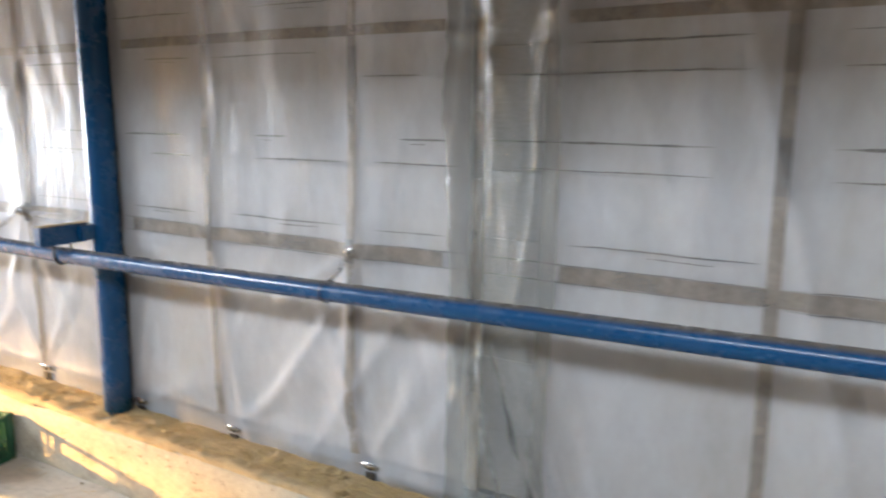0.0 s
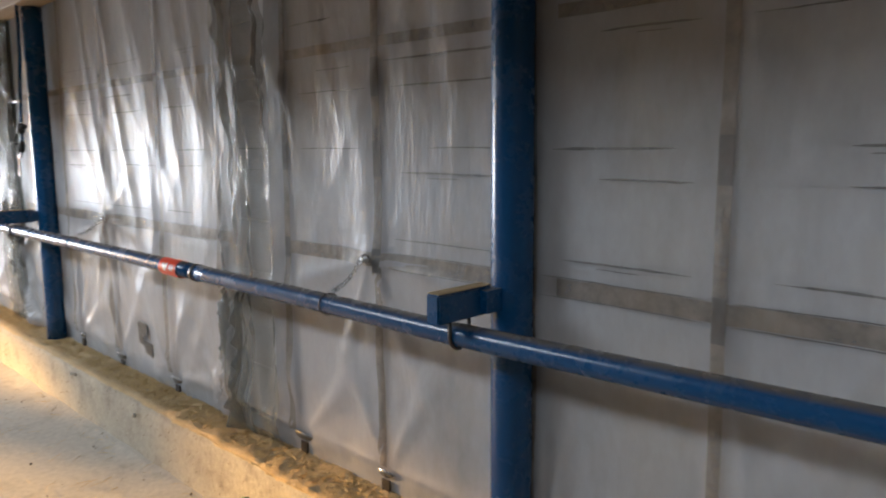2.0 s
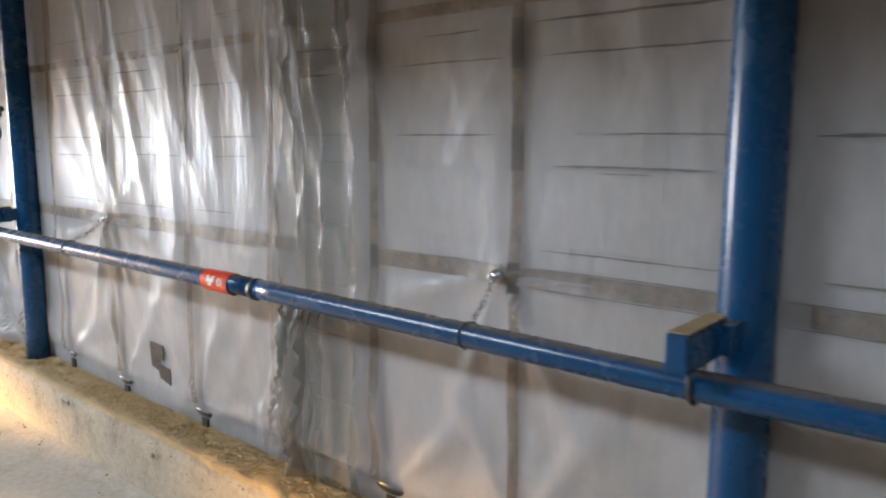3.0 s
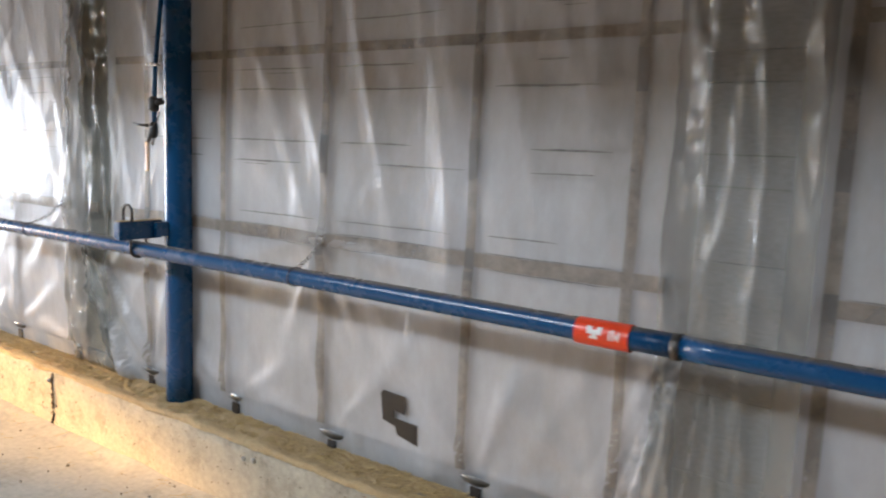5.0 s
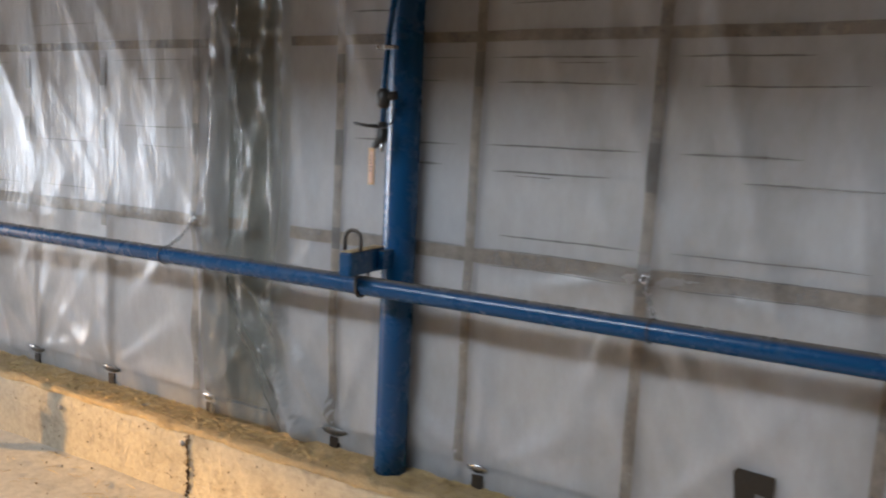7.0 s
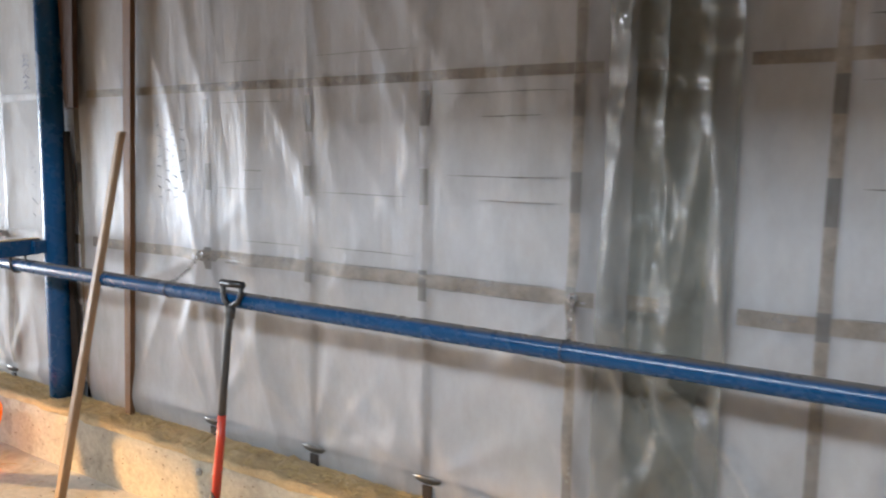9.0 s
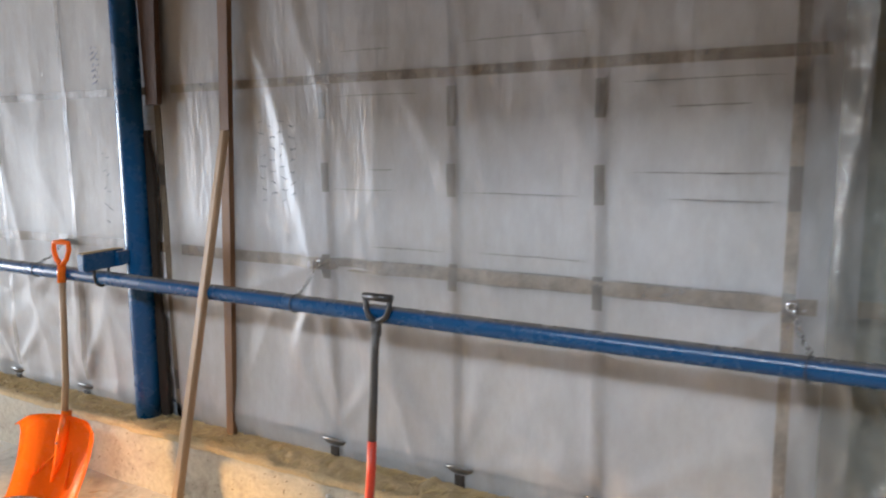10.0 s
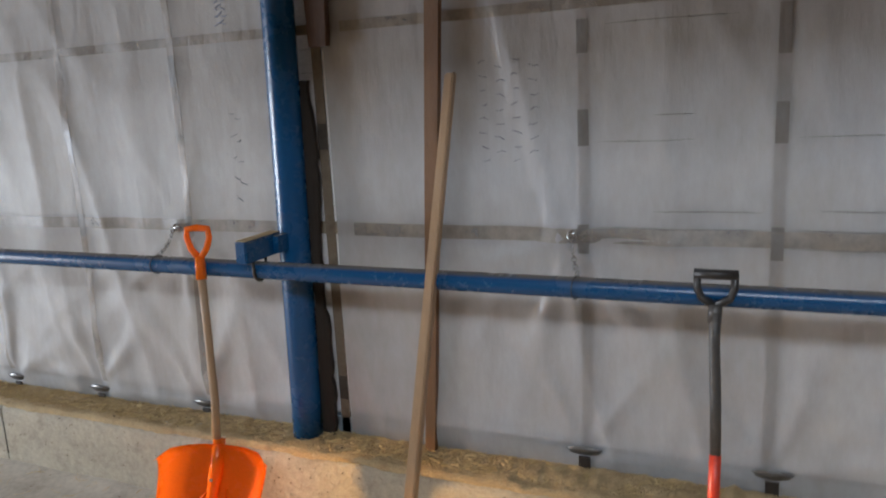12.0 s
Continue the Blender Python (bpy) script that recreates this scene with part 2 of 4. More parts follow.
def tube(points, radii, sides=14, bm=None, caps=True):
    """A round bar through the points; radii: one number, or one for each point."""
    bm = bm or bmesh.new()
    pts = [Vector(p) for p in points]
    if isinstance(radii, (int, float)):
        radii = [radii] * len(pts)
    rings = []
    side = None
    for i, p in enumerate(pts):
        d = (pts[min(i + 1, len(pts) - 1)] - pts[max(i - 1, 0)]).normalized()
        if side is None:
            side = d.orthogonal().normalized()
        side = (side - d * side.dot(d)).normalized()
        up = d.cross(side)
        rings.append([bm.verts.new(p + radii[i] * (math.cos(a) * side + math.sin(a) * up)) for a in (2 * math.pi * k / sides for k in range(sides))])
    for a, b in zip(rings, rings[1:]):
        for k in range(sides):
            bm.faces.new((a[k], a[(k + 1) % sides], b[(k + 1) % sides], b[k]))
    if caps:
        bm.faces.new(rings[0][::-1])
        bm.faces.new(rings[-1])
    return bm


def loop(centre, axis_a, axis_b, r, thick, turn=1.0, sides=8, steps=20, start=0.0):
    """A round bar bent along an arc in the plane of two axes."""
    c, a, b = Vector(centre), Vector(axis_a), Vector(axis_b)
    pts = [c + r * (math.cos(start + 2 * math.pi * turn * i / steps) * a + math.sin(start + 2 * math.pi * turn * i / steps) * b) for i in range(steps + 1)]
    return tube(pts, thick, sides)


# ---- the setting ----
X0, X1, YFAR, FLOOR_Z, KERB_Z, KERB_Y = -18.0, 5.0, -12.0, 0.0, 0.335, -0.20
ground = tagged(new("ground", finish(box(-400, 400, -400, 400, -0.5, -0.06), "ground", SOIL)), "bare trodden yard soil around the barn", "ground", kind="structure")


def floor_mesh():
    bm = bmesh.new()
    nx, ny = 230, 60
    grid = []
    for i in range(nx + 1):
        row = []
        for j in range(ny + 1):
            x, y = X0 + (X1 - X0) * i / nx, KERB_Y + 0.06 - 6.0 * (j / ny) ** 1.4
            z = 0.003 * noise.noise((x * 0.9, y * 0.9, 0)) + 0.001 * noise.noise((x * 5, y * 5, 3))
            z += 0.028 * math.exp(-(y - KERB_Y) ** 2 / 0.003) * (0.6 + 0.6 * noise.noise((x * 3, 1, 2)))
            row.append(bm.verts.new((x, y, z)))
        grid.append(row)
    for i in range(nx):
        for j in range(ny):
            bm.faces.new((grid[i][j], grid[i][j + 1], grid[i + 1][j + 1], grid[i + 1][j]))
    box(X0, X1, YFAR, KERB_Y - 5.94, -0.06, 0.0, bm=bm)
    return bm


floor = tagged(new("floor", finish(floor_mesh(), "floor", FLOOR, True)), "dusty grey concrete barn floor strewn with straw", "floor", kind="structure")


def kerb_mesh(xa, xb):
    """A cast concrete upstand with a worn, rounded front edge."""
    bm = bmesh.new()
    prof = [(KERB_Y - 0.004, -0.03), (KERB_Y - 0.002, 0.08), (KERB_Y, 0.16), (KERB_Y, 0.24), (KERB_Y + 0.002, 0.295), (KERB_Y + 0.012, 0.322), (KERB_Y + 0.035, KERB_Z), (-0.12, KERB_Z + 0.002), (-0.05, KERB_Z), (0.20, KERB_Z), (0.20, -0.03)]
    n = max(2, int((xb - xa) / 0.04))
    rows = []
    for i in range(n + 1):
        x = xa + (xb - xa) * i / n
        row = []
        for k, (y, z) in enumerate(prof):
            e = 0.0
            if 0 < k < 9:
                e = 0.007 * noise.noise((x * 2.2, y * 6, z * 6)) + 0.005 * noise.noise((x * 9, y * 20, z * 20))
            chip = 0.018 * max(0, noise.noise((x * 4.0, 0, 9)) - 0.25) if k in (4, 5, 6) else 0
            row.append(bm.verts.new((x, y - e + chip, z + e * 0.6 - chip)))
        rows.append(row)
    for a, b in zip(rows, rows[1:]):
        for k in range(len(prof) - 1):
            bm.faces.new((a[k], a[k + 1], b[k + 1], b[k]))
    return bm


kerb = thing("kerb", pose(0, 0, 0), "low cast concrete upstand with worn rounded edge and straw dust", "kerb", kind="structure")
for xa, xb in ((X0, -12.55), (-12.54, -7.608), (-7.602, X1)):
    part("kerb_section", kerb_mesh(xa, xb), CONCRETE, kerb, smooth=True)

# outer skin of the long wall, then boards, battens and film
wall_north = thing("wall_north", pose(0, 0, 0), "long barn wall of whitened boards behind polythene film", "wall", kind="structure")
part("outer_sheet", box(X0, X1, 0.085, 0.16, KERB_Z - 0.05, 2.86), OUTER, wall_north)

UPRIGHTS = [-16.6, -15.9, -15.2, -14.4, -13.9, -13.3, -12.65, -11.99, -11.33, -10.62, -9.57, -8.95, -8.36, -7.74, -6.96, -6.35, -5.71, -4.98, -4.38, -3.80, -3.22, -2.51, -1.92, -1.18, -0.67, 0.25, 0.95, 1.6, 2.3, 3.0, 3.8]
JOINTS = [(-14.6, -14.2), (-7.63, -7.22), (-4.26, -3.84), (-0.76, -0.37), (2.9, 3.3)]
BOARD_EDGES = [0.43, 0.66, 0.92, 1.10, 1.335, 1.56, 1.655, 1.865, 1.955, 2.20, 2.40, 2.62]
frame_wall = thing("batten_frame", pose(0, 0, 0), "brown softwood battens nailed across the boards under film", "battens", kind="structure")
for x in UPRIGHTS:
    w = 0.017 + 0.005 * random.random()
    part("upright_batten", box(x - w, x + w, 0.001, 0.0055, KERB_Z, 2.62, 0.001), BATTEN, frame_wall)
    for za, zb in ((0.50, 0.60), (1.19, 1.29), (1.55, 1.665), (1.85, 1.965), (2.10, 2.22)):
        if random.random() < 0.62:
            part("damp_block", box(x - w + 0.001, x + w - 0.001, 0.0002, 0.004, za + random.uniform(-0.02, 0.02), zb, 0.0), DAMP, frame_wall, "dark damp patch block")
for z, h in ((1.245, 0.026), (2.028, 0.019)):
    for xa, xb in ((X0, -14.4), (-14.4, -10.64), (-10.6, -7.45), (-7.2, -4.26), (-3.84, -0.80), (-0.37, X1)):
        part("cross_batten", box(xa, xb, 0.0016, 0.0058, z - h, z + h, 0.002), CROSS, frame_wall)
part("sill_strip", box(X0, X1, 0.001, 0.030, KERB_Z - 0.01, 0.415, 0.003), SILL, frame_wall, "bluish sheet-metal sill strip")


# where the film is held: chain ties and lower clips
TIES = [(-11.39, 1.235), (-9.608, 1.25), (-7.728, 1.25), (-5.699, 1.246), (-3.266, 1.246), (-1.172, 1.245)]
CLIPS = [(-12.63, 0.40), (-12.03, 0.40), (-11.366, 0.40), (-9.58, 0.426), (-8.935, 0.432), (-8.335, 0.435), (-7.655, 0.425), (-6.94, 0.425), (-6.27, 0.432), (-5.643, 0.41), (-4.91, 0.417), (-4.29, 0.42), (-3.728, 0.43), (-3.195, 0.428), (-2.444, 0.398), (-1.84, 0.395), (-1.11, 0.407)]


# slack film gathered under the overlaps and dragged sideways: x, z, slope, width
FANS = [(-7.50, 1.12, 0.62, 0.15), (-4.12, 1.10, -0.15, 0.17), (-0.60, 1.05, 0.25, 0.14)]


def film_y(x, z, folds):
    d = 0.016 * noise.noise((x * 1.7, z * 0.35, 1.0)) + 0.010 * noise.noise((x * 5.0, z * 0.6, 5.0))
    calm = noise.noise((x * 0.6, z * 0.5, 11.0))
    d += 0.032 * max(0.0, 0.3 + calm) * (1 - abs(noise.noise((x * 3.0 + z * 0.8, z * 0.5, 8.0)))) ** 5
    ridge = 1 - abs(noise.noise((x * 2.6 + z * 1.5, z * 0.55, 31.0)))
    cross = 1 - abs(noise.noise((x * 2.4 - z * 1.7, z * 0.5, 41.0)))
    low = 1.0 if z < 1.2 else 0.45
    d += low * (0.020 * ridge ** 7 + 0.018 * cross ** 7) * max(0.0, 0.35 + noise.noise((x * 0.9, z * 0.8, 51.0)))
    for cx, cz in TIES:
        dx, dz = x - cx, z - cz
        r = math.hypot(dx, dz)
        if r < 1.3:
            d += 0.030 * math.exp(-r / 0.06)
            ang = math.atan2(dx, -dz)
            ray = max(0.0, math.cos(7.0 * ang + cx * 5)) ** 3
            d += 0.16 * ray * r * math.exp(-r / 0.28) * (1.0 if dz < 0 else 0.2)
    for cx, cz in CLIPS:
        dx, dz = x - cx, z - cz
        r = math.hypot(dx, dz)
        if r < 1.2 and dz > -0.02:
            ang = math.atan2(dx, dz)
            ray = max(0.0, math.cos(6.0 * ang + cx * 3)) ** 3
            d += 0.17 * ray * r * math.exp(-r / 0.24)
    for cx, cz, k, wide in FANS:
        if z < cz:
            u = x - cx - k * (cz - z)
            spread = wide * (0.5 + 0.9 * (cz - z))
            if abs(u) < 3 * spread:
                d += 0.10 * math.exp(-(u / spread) ** 2) * min(1.0, (cz - z) / 0.15) * (1 - abs(noise.noise((u * 17.0 / (0.5 + cz - z), z * 0.5, cx)))) ** 5
    d += folds * (0.060 * (1 - abs(noise.noise((x * 7.0, z * 0.55, 21.0)))) ** 4 + 0.020 * (1 - abs(noise.noise((x * 9.0 + z, z * 4.0, 61.0)))) ** 5 + 0.015 * noise.noise((x * 14.0, z * 1.2, 2.0)))
    if folds and z > 1.65:
        d += 0.028 * min(1.0, (z - 1.65) / 0.2) * (1 - abs(noise.noise((x * 5.0, z * 11.0, 71.0)))) ** 3
    for cx, cz in CLIPS:
        d *= 1 - 0.85 * math.exp(-((x - cx) ** 2 + (z - cz) ** 2) / 0.004)
    d *= 1 - 0.9 * math.exp(-((x + 5.28) ** 2 + (z - 0.57) ** 2) / 0.022)
    fade = min(1.0, max(0.0, (z - KERB_Z) / 0.05))
    return -0.004 - max(0.0, d + 0.004) * (0.25 + 0.75 * fade)


def film_mesh(xa, xb, step, folds=0.0, off=0.0):
    bm = bmesh.new()
    nx, nz = max(2, int((xb - xa) / step)), 92
    rows = []
    for i in range(nx + 1):
        x = xa + (xb - xa) * i / nx
        rows.append([bm.verts.new((x, film_y(x, KERB_Z + 0.003 + 2.29 * k / nz, folds) - off, KERB_Z + 0.003 + 2.29 * k / nz)) for k in range(nz + 1)])
    for a, b in zip(rows, rows[1:]):
        for k in range(nz):
            bm.faces.new((a[k], b[k], b[k + 1], a[k + 1]))
    return bm


film_wall = thing("film_lining", pose(0, 0, 0), "milky polythene film lining, dusty and creased, tied to rail", "plastic film", kind="structure")
for xa, xb in ((X0, -14.5), (-14.3, -10.70), (-10.58, -7.55), (-7.30, -4.18), (-3.92, -0.70), (-0.44, X1)):
    near = xb > -13.5 and xa < 1
    part("film_sheet", film_mesh(xa, xb, 0.018 if near else 0.05), DUSTY if xb < -10.6 else FILM, film_wall, smooth=True)
for xa, xb in JOINTS:
    part("film_overlap", film_mesh(xa, xb, 0.009, 1.0, 0.004), CLEAR, film_wall, "clearer bunched overlap of the film", smooth=True)


def strip_mesh(xa, xb, za, zb, nx, nz, off):
    """A flat strip that follows the film's surface."""
    bm = bmesh.new()
    rows = []
    for i in range(nx + 1):
        x = xa + (xb - xa) * i / nx
        rows.append([bm.verts.new((x, film_y(x, z, 0.0) - off, z)) for z in (za + (zb - za) * k / nz for k in range(nz + 1))])
    for a, b in zip(rows, rows[1:]):
        for k in range(nz):
            bm.faces.new((a[k], b[k], b[k + 1], a[k + 1]))
    return bm


for x in UPRIGHTS:
    if -13.0 < x < 0.6 and abs(x + 10.62) > 0.1:
        # past the nearest overlap the film lies slack and only the damp lengths show clearly
        slack = -9.7 < x < -7.9
        if not slack:
            part("pressed_band", strip_mesh(x - 0.019, x + 0.019, 0.44, 2.6, 2, 86, 0.0014), BAND, film_wall, "brownish batten line pressed through film", True)
        for za, zb in ((1.19, 1.285), (1.55, 1.68), (1.85, 1.975)):
            if random.random() < (1.0 if slack else 0.7):
                part("dark_band", strip_mesh(x - 0.019, x + 0.019, za + random.uniform(-0.03, 0.02), zb, 2, 6, 0.0026), DARKBAND, film_wall, "dark damp length of the batten line", True)
for xa, xb in ((-13.5, -10.85), (-10.5, -7.66), (-7.2, -4.26), (-3.80, -2.62), (-2.42, -0.80), (-0.37, 1.2)):
    for z, h in ((1.245, 0.026), (2.028, 0.019)):
        part("pressed_band", strip_mesh(xa, xb, z - h, z + h, max(4, int((xb - xa) / 0.018)), 2, 0.002), BAND, film_wall, "brownish batten line pressed through film", True)


def soot_mesh(xa, xb, z, half):
    """A wavering thin line on the film, thinning out to its ends."""
    bm = bmesh.new()
    n = max(6, int((xb - xa) / 0.012))
    rows = []
    for i in range(n + 1):
        x = xa + (xb - xa) * i / n
        mid = z + 0.004 * noise.noise((x * 3.0, z * 40, 2)) + 0.0012 * noise.noise((x * 25, z * 40, 5))
        h = half * (0.25 + min(1.0, 6.0 * i / n, 6.0 * (n - i) / n)) * (0.7 + 0.8 * abs(noise.noise((x * 12, z * 30, 8))))
        rows.append([bm.verts.new((x, film_y(x, v, 0.0) - 0.0033, v)) for v in (mid - h, mid + h)])
    for a, b in zip(rows, rows[1:]):
        bm.faces.new((a[0], b[0], b[1], a[1]))
    return bm


# broken soot lines where the board edges press on the film, bay by bay
for xa, xb in zip(UPRIGHTS, UPRIGHTS[1:]):
    if not -9.7 < xa < 0.3 or (-7.8 < xa < -7.6) or abs(xa + 4.38) < 0.01:
        continue
    faint = xa < -7.9
    for z in (1.332, 1.565, 1.652, 1.868, 1.955, 2.135):
        if random.random() < (0.55 if faint else 0.12):
            continue
        a = xa + 0.05 + (xb - xa) * random.choice((0.0, 0.04, 0.1, 0.3))
        b = xb - 0.04 - (xb - xa) * random.choice((0.0, 0.06, 0.15, 0.35))
        if b - a < 0.12:
            continue
        tilt, h = random.uniform(-0.006, 0.006), random.uniform(0.0016, 0.0034) * (0.6 if faint else 1.0)
        part("soot_line", soot_mesh(a, b, z + tilt, h), SOOT, film_wall, "broken line of black soot", True)
        if random.random() < 0.3 and not faint:
            c = a + (b - a) * random.uniform(0.1, 0.5)
            part("soot_line", soot_mesh(c, c + (b - a) * 0.35, z + tilt - 0.017, 0.0014), SOOT, film_wall, "broken line of black soot", True)
    for z in (1.216, 1.274):
        if random.random() < 0.8:
            part("soot_line", soot_mesh(xa + 0.03, xb - 0.03, z, 0.0015), SOOT, film_wall, "broken line of black soot", True)


def plain_wall(name, label, pieces, material, m=None):
    ob = thing(name, Matrix(), label, "wall", kind="structure")
    for p in pieces:
        part("wall_panel", box(*p), material, ob)
    return ob


# end wall: unseen, slits placed so the low sun lands in patches along the kerb
SLITS = [(-6.35, -5.22, 0.15, 2.74), (-4.56, -3.60, 0.15, 2.02), (-3.46, -2.82, 0.15, 1.60)]
pieces, edge = [], YFAR
for ya, yb, za, zb in SLITS:
    pieces += [(X0 - 0.12, X0, edge, ya, 0, 5.2), (X0 - 0.12, X0, ya, yb, 0, za), (X0 - 0.12, X0, ya, yb, zb, 5.2)]
    edge = yb
pieces.append((X0 - 0.12, X0, edge, 0.2, 0, 5.2))
plain_wall("wall_west", "unseen brown end wall with slits placed to shape the sun", pieces, PLASTER)
plain_wall("wall_east", "dusty brown rendered end wall", [(X1, X1 + 0.15, YFAR, 0.2, 0, 5.2)], PLASTER)
plain_wall("wall_south", "dusty brown rendered long wall", [(X0 - 0.12, X1 + 0.15, YFAR - 0.15, YFAR, 0, 5.2)], PLASTER)


def ceiling_mesh():
    """Two boarded slopes with an open ridge; each board has its own edge."""
    bm = bmesh.new()
    for side, (y0, z0, y1, z1) in enumerate(((0.2, 2.86, -5.2, 4.75), (YFAR, 2.86, -6.8, 4.75))):
        n = 36
        d = Vector((0, y1 - y0, z1 - z0))
        for k in range(n):
            a, b = Vector((0, y0, z0)) + d * (k / n), Vector((0, y0, z0)) + d * ((k + 0.975) / n)
            lift = 0.004 * (k % 3)
            vs = [bm.verts.new(v) for v in ((X0 - 0.1, a.y, a.z + lift), (X1 + 0.1, a.y, a.z + lift), (X1 + 0.1, b.y, b.z + lift), (X0 - 0.1, b.y, b.z + lift))]
            top = [bm.verts.new(v.co + Vector((0, 0, 0.03))) for v in vs]
            bm.faces.new(vs)
            bm.faces.new(top[::-1])
            for q in range(4):
                bm.faces.new((vs[q], top[q], top[(q + 1) % 4], vs[(q + 1) % 4]))
        vs = [bm.verts.new(v) for v in ((X0 - 0.1, y0, z0 + 0.06), (X1 + 0.1, y0, z0 + 0.06), (X1 + 0.1, y1, z1 + 0.06), (X0 - 0.1, y1, z1 + 0.06))]
        bm.faces.new(vs)
    # flat soffit boards, carried on out of view to shade the upper wall
    for k in range(14):
        a = 0.2 - 2.38 * k / 14
        box(X0 - 0.1, X1 + 0.1, a - 0.164, a, 2.845 + 0.004 * (k % 3), 2.875, 0, bm)
    # unseen caps added to block the sky, leaving two open lengths of ridge
    for xa, xb in ((X0 - 0.1, -10.3), (-6.5, -1.5), (1.9, X1 + 0.1)):
        box(xa, xb, -6.9, -5.1, 4.83, 4.87, 0, bm)
    return bm


ceiling = tagged(new("ceiling", finish(ceiling_mesh(), "ceiling", ROOFWOOD)), "brown boarded roof underside with open ridge", "ceiling", kind="structure")
rafters = thing("roof_rafters", Matrix(), "sawn timber rafters under the boarded roof", "rafters", kind="structure")
for i in range(19):
    x = X0 + 0.4 + i * 1.22
    bm = bmesh.new()
    bmesh.ops.create_cube(bm, size=1.0, matrix=Matrix.Translation((x, -1.18, 2.775)) @ Matrix.Diagonal((0.07, 1.96, 0.13, 1)))
    part("rafter", bm, ROOFWOOD, rafters)
beam = tagged(new("wall_plate_beam", finish(box(X0, X1, -0.19, -0.03, 2.585, 2.78, 0.008), "wall_plate_beam", BEAMWOOD)), "pale sawn timber beam resting on the posts", "beam", kind="structure")

# ---- posts, brackets, rail ----
POSTS = [(-14.92, 0), (-10.772, 1.4), (-6.628, 0), (-2.541, 0), (1.62, 0)]
PY, PR, PIPE_Y, PIPE_Z, PIPE_R = -0.070, 0.064, -0.265, 1.122, 0.035


def post(x, lean=0.0):
    ob = thing("steel_post", pose(x, PY, KERB_Z, 0, lean, 0), "round blue-painted steel post standing on the concrete upstand", "post", "posts along the wall")
    n = 12
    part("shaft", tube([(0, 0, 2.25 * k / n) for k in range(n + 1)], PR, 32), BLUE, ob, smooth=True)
    bm = bmesh.new()
    bmesh.ops.create_cube(bm, size=1.0, matrix=Matrix.LocRotScale((-0.036, -0.190, 0.876), None, (0.05, 0.225, 0.084)))
    bmesh.ops.bevel(bm, geom=bm.edges[:], offset=0.005, segments=2, affect="EDGES")
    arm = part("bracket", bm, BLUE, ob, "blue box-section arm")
    part("dust_layer", box(-0.058, -0.014, -0.297, -0.08, 0.9182, 0.9215, 0.001), DUST, arm, "brown dust on the arm")
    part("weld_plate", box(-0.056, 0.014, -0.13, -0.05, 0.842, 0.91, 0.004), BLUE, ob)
    cy, cz = PIPE_Y - PY, PIPE_Z - KERB_Z
    pts = [(-0.034, cy - 0.040, 0.836)] + [(-0.034, cy - 0.040 * math.cos(a), cz - 0.040 * math.sin(a)) for a in (math.pi * k / 12 for k in range(13))] + [(-0.034, cy + 0.040, 0.836)]
    part("u_bolt", tube(pts, 0.006, 8), DARKSTEEL, ob, "rusty steel u-bolt", True)
    return ob


posts = [post(x, lean) for x, lean in POSTS]

def pipe_z(x):
    """The rail rises a little past the nearest post."""
    return PIPE_Z + 0.003 * math.sin(x * 0.9) + 0.017 * max(0.0, x + 2.6)


rail = thing("pipe_rail", pose(0, 0, 0), "blue-painted steel pipe rail running along the posts", "rail", kind="structure")
SLEEVES = [-4.133]
for xa, xb in ((X0, -4.133), (-4.133, X1)):
    n = 80
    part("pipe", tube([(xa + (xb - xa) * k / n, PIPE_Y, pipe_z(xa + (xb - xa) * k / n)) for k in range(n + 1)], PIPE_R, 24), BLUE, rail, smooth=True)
for x in SLEEVES:
    part("joint_band", tube([(x - 0.012, PIPE_Y, PIPE_Z), (x + 0.012, PIPE_Y, PIPE_Z)], PIPE_R + 0.004, 24), DARKSTEEL, rail, "dark joint ring", True)

# red printed label wrapped on the pipe
label_wrap = thing("pipe_label", pose(-4.345, PIPE_Y, PIPE_Z), "red printed label wrapped round the blue pipe", "label")
part("sleeve", tube([(-0.083, 0, 0), (0.083, 0, 0)], PIPE_R + 0.0055, 28, caps=False), LABELRED, label_wrap, smooth=True)


def on_pipe(shapes, r):
    """Flat marks bent round the pipe: rectangles of x and angle."""
    bm = bmesh.new()
    for xa, xb, aa, ab in shapes:
        rows = []
        for k in range(5):
            a = radians(aa + (ab - aa) * k / 4)
            rows.append([bm.verts.new((x, -r * math.cos(a), r * math.sin(a))) for x in (xa, xb)])
        for p, q in zip(rows, rows[1:]):
            bm.faces.new((p[0], p[1], q[1], q[0]))
    return bm


for mark in ((-0.042, -0.026, 5, 38), (-0.026, -0.010, -8, 24), (-0.010, 0.004, 5, 38), (-0.032, -0.006, -14, -2), (0.026, 0.031, -10, 30), (0.036, 0.041, -10, 36), (0.046, 0.050, -4, 20), (0.054, 0.058, -10, 30)):
    part("print_mark", on_pipe([mark], PIPE_R + 0.0068), WHITE, label_wrap, "white print")


